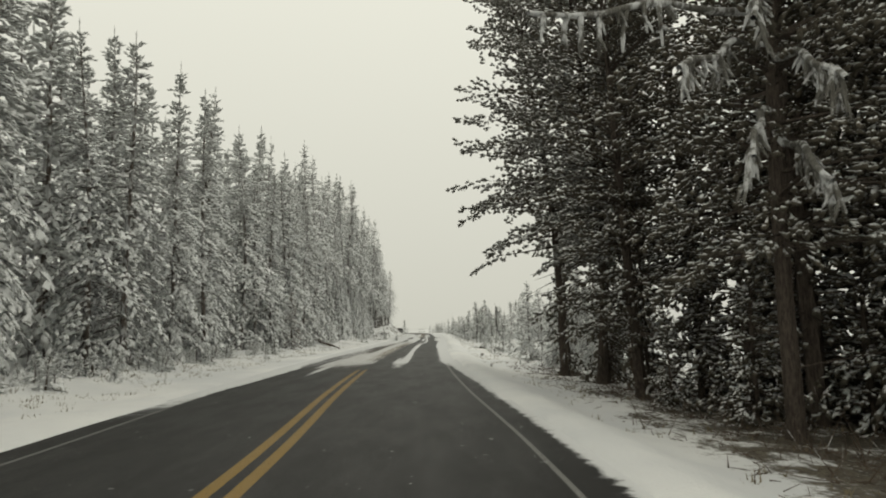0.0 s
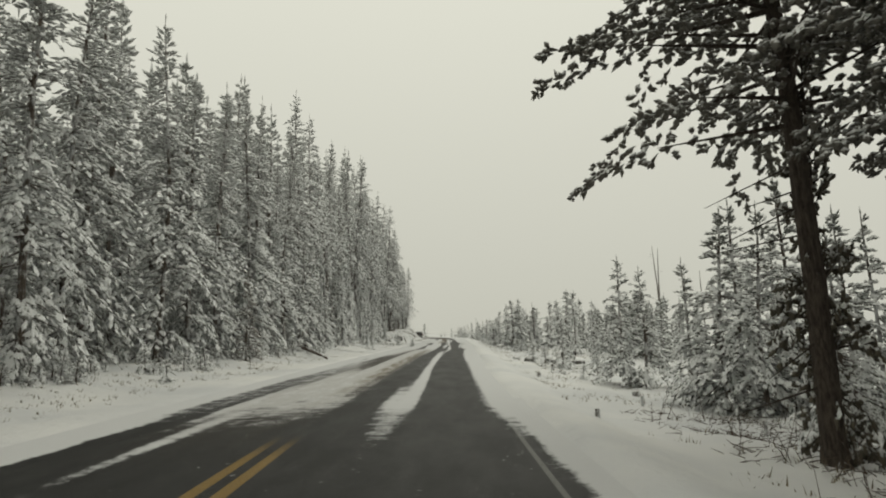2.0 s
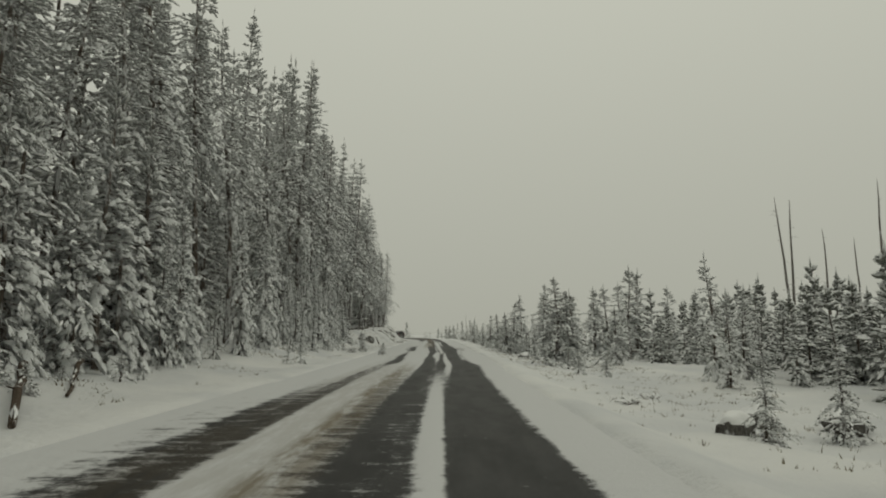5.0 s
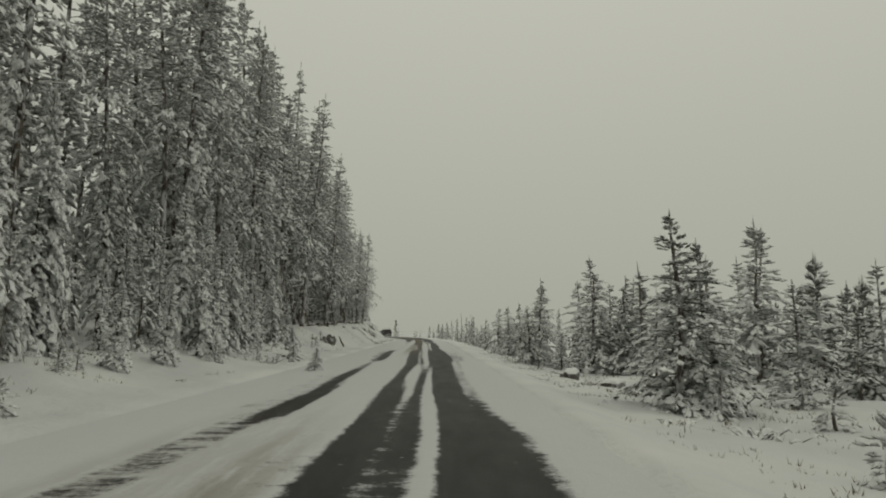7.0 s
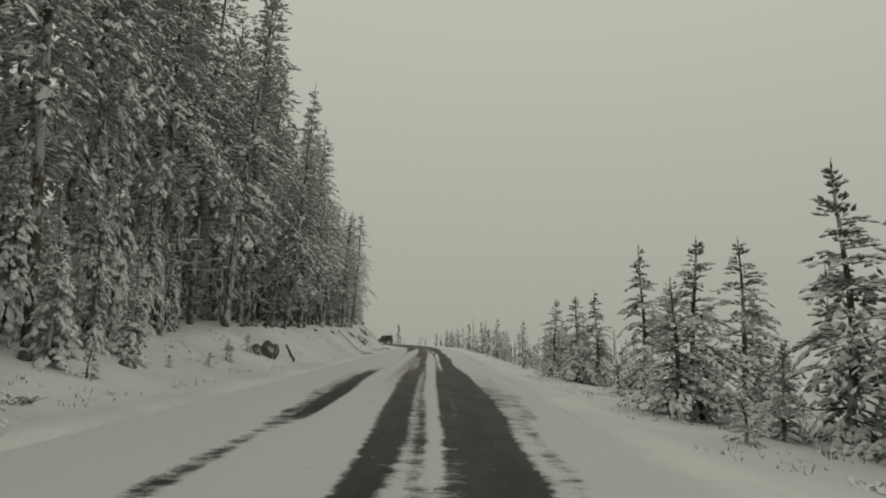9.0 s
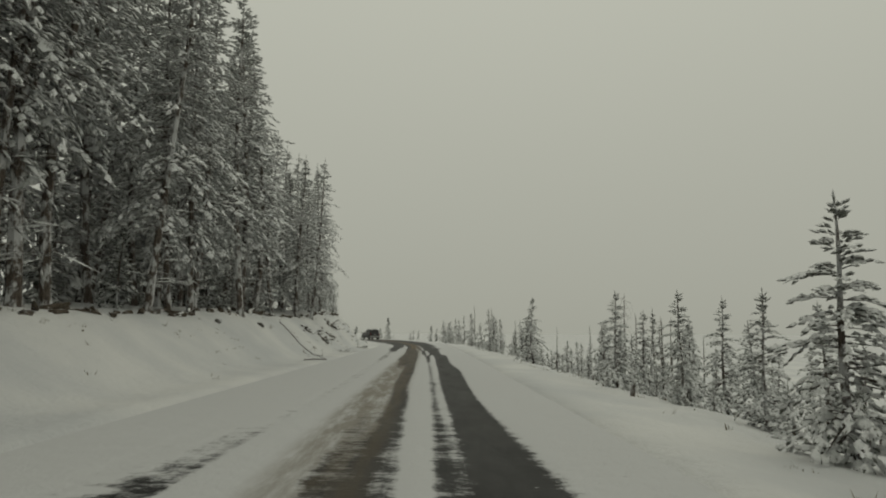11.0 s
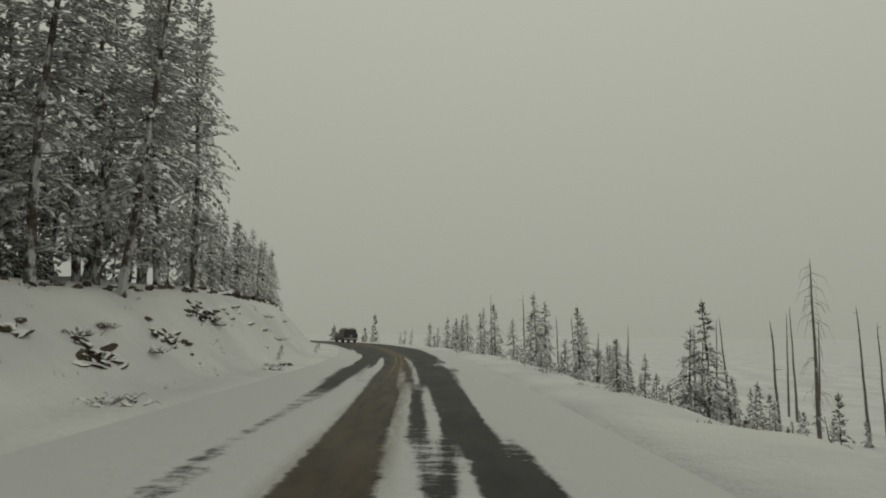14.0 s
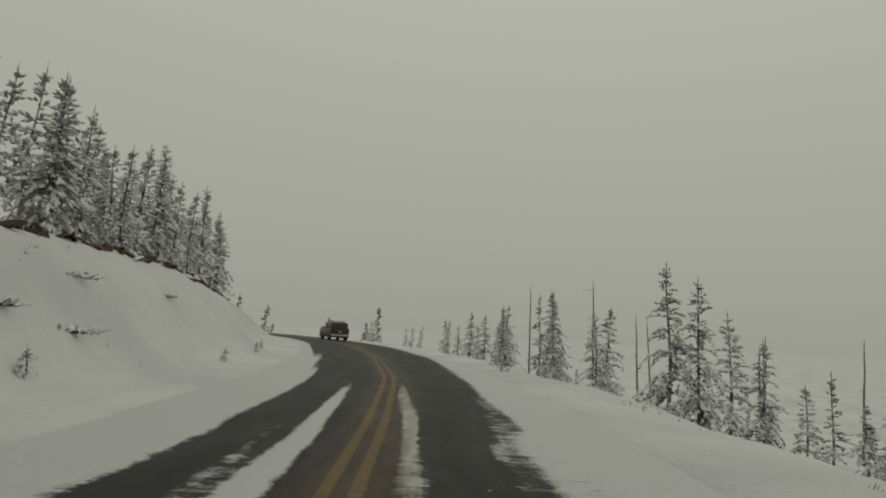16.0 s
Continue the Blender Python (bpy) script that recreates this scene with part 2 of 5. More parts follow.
LINE = spline([(-130, -1.0)] + ROAD_LINE + [(251, -125)], 40)
SEG = np.r_[0, np.cumsum(np.hypot(*np.diff(LINE, axis=0).T))]
STEPS = np.arange(0, SEG[-1], 0.5)
LINE = np.stack([np.interp(STEPS, SEG, LINE[:, n]) for n in (0, 1)], 1)
TANGENT = np.gradient(LINE, axis=0)
TANGENT /= np.hypot(*TANGENT.T)[:, None]
HALF = 3.9


def road_z(y, x=0):
    """The road climbs a little from the bend on."""
    return 0.15 * ease(170, 215, y) + 0.5 * ease(-14, -60, x)


def along(xy):
    """For places: the step on the road's line that is nearest, and the way to its right of the line (left is negative)."""
    xy = np.asarray(xy, float).reshape(-1, 2)
    near, off = np.zeros(len(xy), int), np.zeros(len(xy))
    for n in range(0, len(xy), 4000):
        d = xy[n:n + 4000, None] - LINE[None]
        i = (d ** 2).sum(-1).argmin(1)
        near[n:n + 4000] = i
        v = xy[n:n + 4000] - LINE[i]
        side = np.sign(v[:, 0] * TANGENT[i, 1] - v[:, 1] * TANGENT[i, 0])
        off[n:n + 4000] = side * np.hypot(*v.T)
    return near, off


def lumps(xy, scale, seed=0.0):
    return np.array([noise.noise((x * scale, y * scale, seed)) for x, y in xy])


def heights(xy):
    """The lie of the land: a verge and forest bank on the one side, a fill slope that falls away on the other."""
    xy = np.asarray(xy, float).reshape(-1, 2)
    near, d = along(xy)
    y = LINE[near, 1] + np.clip(-LINE[near, 0] - 4, 0, 200) * 0.6
    rz = road_z(LINE[near, 1], LINE[near, 0])
    bank = 0.45 + 0.5 * ease(62, 90, y) + 1.0 * ease(96, 122, y) + 0.6 * ease(120, 142, y) + 0.9 * ease(150, 172, y) - 0.8 * ease(185, 210, y)
    foot = HALF + 1.2
    left = bank * ease(foot, foot + 4.3, -d) + 0.05 * np.clip(-d - foot - 4.3, 0, 60)
    late = ease(108, 135, y)
    right = -(0.5 - 0.2 * ease(55, 75, y)) * ease(HALF + 0.3, HALF + 2.0, d) - 0.25 * ease(6, 9, d)
    steep = -0.34 * (np.logaddexp(0, (d - 6.3) * 2) / 2 - 0.55 * np.logaddexp(0, (d - 14) * 1) - 0.45 * np.logaddexp(0, (d - 46) * 1))
    right = right * (1 - late) + steep * late
    right = right + 3.5 * ease(14, 60, d) * ease(205, 240, y)
    off = ease(HALF - 0.2, HALF + 3.0, np.abs(d))
    bumps = 0.13 * lumps(xy, 0.55) + 0.16 * lumps(xy, 0.16, 5.0) + 0.07 * lumps(xy, 1.1, 9.0)
    z = rz + np.where(d < 0, left, right) + off * bumps
    z = z + 0.05 * ease(HALF - 0.1, HALF + 0.5, np.abs(d))
    return np.where(np.abs(d) < HALF - 0.15, rz - 0.25, z), d, y


def ground_z(x, y):
    return float(heights([(x, y)])[0][0])


# ---- ground: one sheet to the horizon ----
def spread(fine_a, fine_b, step, far, grow=1.25):
    mid = list(np.arange(fine_a, fine_b, step))
    lo, hi, s = [], [], step
    a, b = fine_a, mid[-1]
    while b < far:
        s *= grow
        a, b = a - s, b + s
        lo.append(a)
        hi.append(b)
    return np.array(lo[::-1] + mid + hi)


def build_ground():
    xs, ys = spread(-26, 18, 0.45, 2500), spread(-6, 225, 0.7, 2500)
    X, Y = np.meshgrid(xs, ys)
    xy = np.stack([X.ravel(), Y.ravel()], 1)
    z, d, y = heights(xy)
    nx, ny = len(xs), len(ys)
    i = np.arange(nx * ny).reshape(ny, nx)
    faces = np.stack([i[:-1, :-1], i[:-1, 1:], i[1:, 1:], i[1:, :-1]], -1).reshape(-1, 4)
    me = mesh_of("ground", np.c_[xy, z].tolist(), faces.tolist(), [GROUND], smooth=True)
    # duff under the dark roadside pines, torn soil along the crest of the bank, tufts on the verges
    bare = 0.29 * np.exp(-(((xy[:, 0] - 8.6) / 5.0) ** 4 + ((xy[:, 1] - 9) / 13) ** 4))
    bare += 0.09 * ease(5, 7, d) * (1 - ease(100, 140, y))
    bare += 0.05 * ease(5.2, 6.5, -d) * (1 - ease(90, 120, y))
    bare += 0.12 * np.exp(-((-d - 9.3 - 0.4 * np.sin(y * 0.21)) / 0.5) ** 2) * ease(112, 126, y)
    at = me.attributes.new("bare", "FLOAT", "POINT")
    at.data.foreach_set("value", bare.astype(np.float32))
    return tagged(new("ground", me), "snow-covered ground with duff and dry grass showing through", "ground", kind="structure")


# ---- road: asphalt with snow that the traffic has left ----
# for places along the road: from how far right of the yellow lines on, how much snow (0 bare to 9 closed)
LANES = {-30: "-3.95 0 3.4 2 3.7 7",
         10: "-3.95 0 3.4 2 3.7 7",
         17: "-3.95 8 -3.3 0 3.4 2 3.7 7",
         20: "-3.95 8 -3.1 0 3.3 2 3.6 8",
         24: "-3.95 9 -2.95 1 -1.9 6 -1.6 1 -0.3 0 1.1 3 1.5 0 3.2 3 3.5 9",
         29: "-3.95 9 -3.25 4 -2.6 3 -2.28 8 -2.05 6 -0.33 5 0.14 2 0.93 7 1.66 0 2.93 4 3.16 9",
         36: "-3.95 9 -3.18 4 -1.93 8 -1.43 7 -0.21 4 0.16 2 1.27 8 1.61 0 2.99 4 3.17 9",
         45: "-3.95 9 -2.97 5 -1.95 3 -1.23 8 -0.74 7 -0.05 4 0.29 2 0.64 3 1.29 9 1.52 0 2.93 4 3.15 9",
         54: "-3.95 9 -3.36 6 -2.48 3 -1.33 8 -0.9 7 -0.31 4 0.16 2 0.5 3 1.13 9 1.47 0 2.75 4 2.96 9",
         72: "-3.95 9 -1.89 5 -1.2 9 -0.39 7 0.31 1 0.91 5 1.03 2 1.47 9 1.72 0 2.82 4 3.05 9",
         75: "-3.95 9 -2.25 6 -1.54 1 -0.93 9 -0.12 7 0.32 1 0.83 5 1 2 1.39 9 1.69 0 2.5 4 2.75 9",
         78: "-3.95 9 -2.16 6 -1.45 2 -0.9 9 0.03 7 0.27 1 0.87 8 1.06 2 1.32 9 1.58 0 2.25 5 2.71 9",
         84: "-3.95 9 -2.32 6 -1.58 2 -1.12 9 -0.08 7 0.3 2 0.68 9 1.06 2 1.35 9 1.52 0 2.28 5 2.71 9",
         93: "-3.95 9 -1.61 5 -1.26 9 -0.25 7 0.25 1 0.77 6 0.93 3 1.13 9 1.33 2 1.55 6 1.64 0 2.39 7 2.6 5 2.86 9",
         96: "-3.95 9 -1.77 4 -1.31 1 -1.04 9 -0.31 7 0.19 1 0.7 6 0.85 3 1.07 9 1.29 2 1.59 5 1.68 0 2.52 5 3.28 9",
         100: "-3.95 9 -2.07 5 -1.54 1 -1.05 9 -0.45 7 0.11 1 0.68 6 0.82 3 0.99 9 1.26 2 1.62 5 1.71 0 2.56 5 3.54 9",
         108: "-3.95 9 -2.35 5 -1.74 2 -1.22 9 -0.48 7 -0.01 2 0.64 6 0.78 3 0.93 9 1.22 2 1.65 5 1.74 0 2.52 6 3.35 9",
         119: "-3.95 9 -1.34 6 -1.03 9 -0.34 7 0.42 2 0.8 9 1.26 4 1.48 9 1.61 0 2.34 9",
         123: "-3.95 9 -1.34 6 -0.95 9 -0.39 7 0.34 2 0.74 9 1.25 4 1.52 9 1.63 0 2.36 9",
         129: "-3.95 9 -1.42 6 -0.94 9 -0.3 7 0.26 2 0.74 9 1.21 4 1.42 9 1.61 0 2.45 9",
         136: "-3.95 9 -1.48 6 -1.17 9 -0.24 2 0.63 9 1.11 3 1.33 9 1.56 0 2.26 9",
         140: "-3.95 9 -1.61 5 -1.11 9 -0.42 2 0.64 9 1.05 3 1.35 9 1.62 0 2.32 9",
         144: "-3.95 9 -1.66 5 -1.15 9 -0.39 2 0.62 9 0.99 3 1.35 9 1.56 0 2.39 9",
         149: "-3.95 9 -1.75 5 -1.4 9 -0.42 1 0.45 9 0.7 2 1.07 9 1.28 0 2.01 9",
         153: "-3.95 9 -1.89 5 -1.24 9 -0.55 1 0.42 9 0.66 2 0.96 9 1.17 0 2.01 9",
         158: "-3.95 9 -2.17 5 -1.87 1 -1.37 6 -0.6 1 0.24 9 0.44 3 0.75 9 0.85 3 1.03 0 1.9 4 2.22 9",
         164: "-3.95 9 -2.45 5 -2.12 1 -1.4 5 -1.02 9 -0.65 1 0.13 8 0.24 3 0.65 9 0.81 0 2.03 4 2.55 9",
         168: "-3.95 9 -2.18 4 -2.05 1 -1.41 5 -1.26 1 -1.01 9 -0.69 0 0.04 3 0.17 1 0.47 9 0.69 0 1.55 5 2.12 9",
         170: "-3.95 9 -2.29 4 -2.14 0 -1.43 3 -1.31 1 -1.06 9 -0.76 0 0.09 3 0.18 1 0.41 9 0.66 0 1.78 4 2.43 9",
         174: "-3.95 9 -2.23 4 -2.07 0 -1.34 2 -1.09 9 -0.88 0 0.27 9 0.54 0 1.96 4 2.36 9",
         178: "-3.95 9 -2.3 4 -2.16 0 -1.33 4 -1.15 0 0.25 4 0.42 0 2.24 4 2.51 9",
         184: "-3.95 9 -2.6 3 -2.3 0 2.4 4 2.8 9",
         195: "-3.95 9 -3.2 2 -2.6 0 2.9 4 3.3 9",
         230: "-3.95 9 -3.2 2 -2.6 0 2.9 4 3.3 9"}
ACROSS = np.arange(-4.0, 4.01, 0.05)


def lane_snow(y, d):
    """How much snow lies at d metres right of the yellow lines: bare wheel tracks, ridges, white shoulders."""
    table = []
    for key in sorted(LANES):
        words = [float(w) for w in LANES[key].split()]
        starts, amount = np.array(words[::2]), np.array(words[1::2]) / 9
        line = amount[np.clip(np.searchsorted(starts, ACROSS, "right") - 1, 0, None)]
        table.append(np.convolve(np.pad(line, 2, "edge"), [0.1, 0.25, 0.3, 0.25, 0.1], "valid"))
    table = np.array(table)
    at = np.array(sorted(LANES), float)
    col = np.clip((d - ACROSS[0]) / 0.05, 0, len(ACROSS) - 1.01)
    row = np.interp(y, at, np.arange(len(at)))
    c0, r0 = col.astype(int), np.minimum(row.astype(int), len(at) - 2)
    cf, rf = col - c0, row - r0
    a = table[r0, c0] * (1 - cf) + table[r0, c0 + 1] * cf
    b = table[r0 + 1, c0] * (1 - cf) + table[r0 + 1, c0 + 1] * cf
    return a * (1 - rf) + b * rf


def build_road():
    first, last = 60, len(LINE) - 60
    ds = np.unique(np.r_[np.arange(-HALF, HALF + 0.01, 0.065), -0.20, -0.14, -0.08, 0.08, 0.14, 0.20, 3.24, 3.30, 3.36, -3.24, -3.30, -3.36].round(3))
    rows = np.arange(first, last, 2)
    right = np.stack([TANGENT[:, 1], -TANGENT[:, 0]], 1)
    xy = LINE[rows, None] + right[rows, None] * ds[None, :, None]
    D = np.broadcast_to(ds, xy.shape[:2])
    S = np.broadcast_to(LINE[rows, 1][:, None] + np.clip(-LINE[rows, 0] - 4, 0, 200)[:, None] * 0.6, D.shape)
    wander = 0.03 * np.sin(S * 0.11) + 0.02 * np.sin(S * 0.31 + 1)
    snow = lane_snow(S, D + wander * (np.abs(D) < 3))
    z = road_z(LINE[rows, 1], LINE[rows, 0])[:, None] + 0.02 * snow - 0.006 * np.abs(D)
    n, k = D.shape
    i = np.arange(n * k).reshape(n, k)
    faces = np.stack([i[:-1, :-1], i[:-1, 1:], i[1:, 1:], i[1:, :-1]], -1).reshape(-1, 4)
    me = mesh_of("road", np.c_[xy.reshape(-1, 2), z.ravel()].tolist(), faces.tolist(), [ASPHALT], smooth=True)
    line = np.isclose(np.abs(D), 0.14, atol=0.062) * (1 - 0.85 * ease(19, 28, S) * (1 - ease(152, 164, S)) - 0.48 * ease(150, 164, S))
    edge = np.isclose(np.abs(D), 3.30, atol=0.03)
    dirt = 0.8 * ease(24, 40, S) * (1 - ease(64, 76, S)) * (1 - ease(0.15, 0.5, np.abs(D + 0.2)))
    dirt = dirt + 0.3 * ease(22, 30, S) * (1 - ease(66, 80, S)) * ease(-2.5, -2.0, D) * (1 - ease(-0.5, -0.2, D))
    dirt = dirt + 0.8 * ease(98, 118, S) * (1 - ease(0.35, 0.75, np.abs(D - 0.1)))
    for key, value in (("snow", snow), ("yellow", line), ("white", edge), ("dirt", np.clip(dirt, 0, 1))):
        at = me.attributes.new(key, "FLOAT", "POINT")
        at.data.foreach_set("value", np.ascontiguousarray(value, np.float32).ravel())
    return tagged(new("road", me), "wet two-lane asphalt road with slushy snow between wheel tracks", "road", kind="structure")


ground = build_ground()
road = build_road()


# ---- trees ----
class Soup:
    """Vertices and faces of one mesh."""

    def __init__(self):
        self.v, self.f, self.m = [], [], []

    def tube(self, path, radii, sides, mat=0):
        base = len(self.v)
        for (p, r) in zip(path, radii):
            for s in range(sides):
                a = 2 * math.pi * s / sides
                self.v.append((p[0] + r * math.cos(a), p[1] + r * math.sin(a), p[2]))
        for i in range(len(path) - 1):
            for s in range(sides):
                a, b = base + i * sides + s, base + i * sides + (s + 1) % sides
                self.f.append((a, b, b + sides, a + sides))
                self.m.append(mat)

    def rod(self, a, b, ra, rb, sides=3, mat=0):
        """A thin limb in any direction."""
        w = (b - a).normalized()
        u = w.orthogonal().normalized()
        v = w.cross(u)
        base = len(self.v)
        for p, r in ((a, ra), (b, rb)):
            for s in range(sides):
                t = 2 * math.pi * s / sides
                self.v.append(tuple(p + r * (math.cos(t) * u + math.sin(t) * v)))
        for s in range(sides):
            i, j = base + s, base + (s + 1) % sides
            self.f.append((i, j, j + sides, i + sides))
            self.m.append(mat)

    def finger(self, p, w, length, r, rnd, slim=False, mat=0):
        """A twig thick with needles: a slim spindle, uneven all round."""
        u = w.cross(Vector((0, 0, 1)))
        u = u.normalized() if u.length > 1e-3 else Vector((1, 0, 0))
        v = u.cross(w)
        base = len(self.v)
        mid = p + w * length * rnd.uniform(0.4, 0.62)
        self.v.append(tuple(p - w * length * 0.06))
        rim = ((0, 1.1), (-1, -0.5), (1, -0.5)) if slim else ((1, 0), (0, 1), (-1, 0), (0, -1))
        for a, b in rim:
            self.v.append(tuple(mid + (u * a + v * b) * r * rnd.uniform(0.7, 1.35) + w * length * rnd.uniform(-0.16, 0.16)))
        self.v.append(tuple(p + w * length + v * rnd.uniform(-0.5, 0.3) * r))
        for n in range(len(rim)):
            k, l = base + 1 + n, base + 1 + (n + 1) % len(rim)
            self.f += [(base, k, l), (k, base + 1 + len(rim), l)]
            self.m += [mat, mat]

    def pad(self, p, w, length, wide, high, rnd, mat=0, rich=False):
        """A cushion of snow that lies on a spray and hangs over its sides."""
        side = w.cross(Vector((0, 0, 1)))
        side = side.normalized() if side.length > 1e-3 else Vector((1, 0, 0))
        down = Vector((0, 0, -high * 0.5))
        base = len(self.v)
        top = p + w * length * rnd.uniform(0.4, 0.6) + Vector((0, 0, high * rnd.uniform(0.8, 1.3)))
        rim = [(-0.06, 0, 0.2), (0.45, 1, 1), (1.05, 0, 0.8), (0.5, -1, 1)] if not rich else [(-0.06, 0.2, 0.3), (0.25, 0.9, 1), (0.75, 0.8, 1), (1.06, 0, 0.9), (0.7, -0.85, 1), (0.22, -0.9, 1)]
        for a, b, c in rim:
            self.v.append(tuple(p + w * length * (a + rnd.uniform(-0.08, 0.08)) + side * wide * b * rnd.uniform(0.75, 1.25) + down * c * rnd.uniform(0.6, 1.3)))
        self.v.append(tuple(top))
        n = len(rim)
        for a in range(n):
            self.f.append((base + a, base + (a + 1) % n, base + n))
            self.m.append(mat)

    def mesh(self, name, materials, smooth=False):
        return mesh_of(name, self.v, self.f, materials, self.m, smooth)


def crown_shape(kind, f):
    """Branch length over height: f is 0 at the crown's foot and 1 at the tip."""
    if kind == "cone":
        return (1 - f) ** 1.05 * (0.75 + 0.25 * min(1, f * 5)) + 0.05
    if kind == "spire":
        return min(1.0, 0.7 + f * 1.5) * (1 - f) ** 0.8 * 1.02 + 0.03
    if kind == "column":
        return min(1.0, 0.55 + f * 1.8) * (1 - f ** 1.5) ** 1.0 + 0.03
    return min(1.0, 0.88 + f) * (1 - f ** 4) * 0.92 + 0.08


def make_tree(name, seed, h, reach, bare, shape, whorl, arms, count, size, thick, snow, needles, droop=0.5, sway=0.25, stubs=0, clump=1, fan=0.12, hang=0.0, puff=1.0):
    """A conifer: tapered trunk, limbs in whorls that hang below and rise near the tip, needle-thick twigs along each limb, snow draped on them."""
    rnd = random.Random(seed)
    tree = new(name)
    trunk, crown, white = Soup(), Soup(), Soup()
    up = Vector((0, 0, 1))
    bend = [(rnd.uniform(-1, 1) * sway, rnd.uniform(-1, 1) * sway) for _ in range(3)]

    def axis(z):
        f = z / h
        return Vector((bend[0][0] * f + bend[1][0] * math.sin(f * 4), bend[0][1] * f + bend[1][1] * math.sin(f * 5), z))

    r0 = (0.008 if clump > 1 else 0.0055) * h + 0.03
    zs = [-0.4, 0, 0.02 * h, 0.15 * h, 0.35 * h, 0.55 * h, 0.75 * h, 0.9 * h, h]
    trunk.tube([axis(z) for z in zs], [r0 * 1.5, r0 * 1.35, r0 * 1.08] + [r0 * max(0.0, 1 - z / h) ** 0.8 + 0.012 for z in zs[3:]], 7)
    for _ in range(stubs):
        z = rnd.uniform(0.06, bare + 0.1) * h
        a = rnd.random() * 6.28
        out = Vector((math.cos(a), math.sin(a), rnd.uniform(-0.5, 0.2))).normalized() * rnd.uniform(0.3, 1.0) * reach * 0.7
        p = axis(z)
        trunk.rod(p, p + out, 0.022, 0.006)
        if clump == 1 and rnd.random() < 0.5:
            white.pad(p, out.normalized(), out.length, 0.03, 0.04, rnd)
    # the leader and its candles
    for n in range(4):
        z = h * (1 - 0.02 * n) - size * 0.3
        way = Vector((rnd.uniform(-0.5, 0.5), rnd.uniform(-0.5, 0.5), 1)).normalized() if n else up
        crown.finger(axis(z), way, size * (1.8 if n == 0 else 0.8), thick * 0.6, rnd)
    z = bare * h
    while z < h * 0.975:
        f = (z - bare * h) / (h - bare * h)
        size_here = max(0.06, crown_shape(shape, f))
        heap = puff * (1.35 - 0.7 * f) if hang else puff
        for _ in range(rnd.randint(arms - 1, arms + 1)):
            a = rnd.random() * 6.28
            length = reach * size_here * rnd.uniform(0.55, 1.2)
            rise = 0.12 + 0.95 * f ** 1.3 if not hang else 0.05 + 0.5 * f + 0.9 * max(0.0, f - 0.7)
            way = Vector((math.cos(a), math.sin(a), rise + rnd.uniform(-0.25, 0.25))).normalized()
            sag = droop * (1 - f) ** 0.7 * rnd.uniform(0.5, 1.5)
            p0 = axis(min(h * 0.98, z + rnd.uniform(-1.0, 1.0) * whorl * (0.55 if hang else 1.0)))

            def at(t):
                return p0 + way * length * t + Vector((0, 0, -sag * length * t * t))

            if length > 0.35 and count > 6:
                trunk.rod(p0, at(0.6), 0.012 + 0.012 * length, 0.008)
            many = max(2, round(count * (length / reach) ** 0.8))
            for i in range(many):
                t = 0.12 + 0.88 * (i + rnd.uniform(0.1, 0.9)) / many
                q = at(t)
                ahead = (at(t + 0.05) - at(t - 0.05)).normalized()
                side = ahead.cross(up)
                side = (side.normalized() if side.length > 1e-3 else Vector((1, 0, 0))) * (1 if i % 2 else -1)
                if hang:
                    twig = (ahead * rnd.uniform(0.7, 1.1) + side * rnd.uniform(0.25, 0.85) * (1.1 - 0.6 * t) + up * (rnd.uniform(-0.35 - 0.6 * hang, 0.08) * (1 - f) + rnd.uniform(0, 0.7) * f)).normalized()
                else:
                    twig = (ahead * rnd.uniform(0.5, 1.1) + side * rnd.uniform(0.1, 1.0) * (1.1 - 0.6 * t) + up * (rnd.uniform(-0.75, 0.30) * (1 - f) + rnd.uniform(0, 0.7) * f)).normalized()
                ln = size * rnd.uniform(0.7, 1.35) * (0.7 + 0.5 * (1 - f))
                q = q + side * fan * length * rnd.random() ** 0.7 * (1.05 - t)
                for n in range(clump):
                    w = twig if n == 0 else (twig + Vector((rnd.gauss(0, 0.6), rnd.gauss(0, 0.6), rnd.gauss(0.05, 0.45)))).normalized()
                    c = q if n == 0 else q + twig * ln * rnd.uniform(0.1, 0.7)
                    crown.finger(c, w, ln * (1 if n == 0 else 0.75), thick * rnd.uniform(0.7, 1.25), rnd, count <= 17)
                if rnd.random() < snow:
                    white.pad(q + up * thick * 0.4, twig, ln * rnd.uniform(0.7, 1.05), thick * heap * rnd.uniform(0.8, 1.6), thick * heap * rnd.uniform(0.6, 1.2), rnd)
            if clump == 1 and length > 0.4 and rnd.random() < snow * 0.7:
                # a drape of snow towards the limb's end
                t = rnd.uniform(0.35, 0.6)
                w = (at(1.0) - at(t)) * min(1.0, 0.5 / length)
                white.pad(at(t) + up * thick * 0.5, w.normalized(), w.length * rnd.uniform(0.8, 1.1), thick * heap * rnd.uniform(0.9, 1.6), thick * heap * rnd.uniform(0.8, 1.4), rnd, 0, True)
        z += whorl * rnd.uniform(0.7, 1.3) * (1 - (0.6 if hang else 0.3) * f)
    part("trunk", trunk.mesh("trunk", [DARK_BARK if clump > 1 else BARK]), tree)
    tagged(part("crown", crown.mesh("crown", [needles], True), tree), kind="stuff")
    if white.f:
        tagged(part("snow_load", white.mesh("snow_load", [BOUGH_SNOW], True), tree, "lumps of fresh snow on the boughs"), kind="stuff")
    return tree


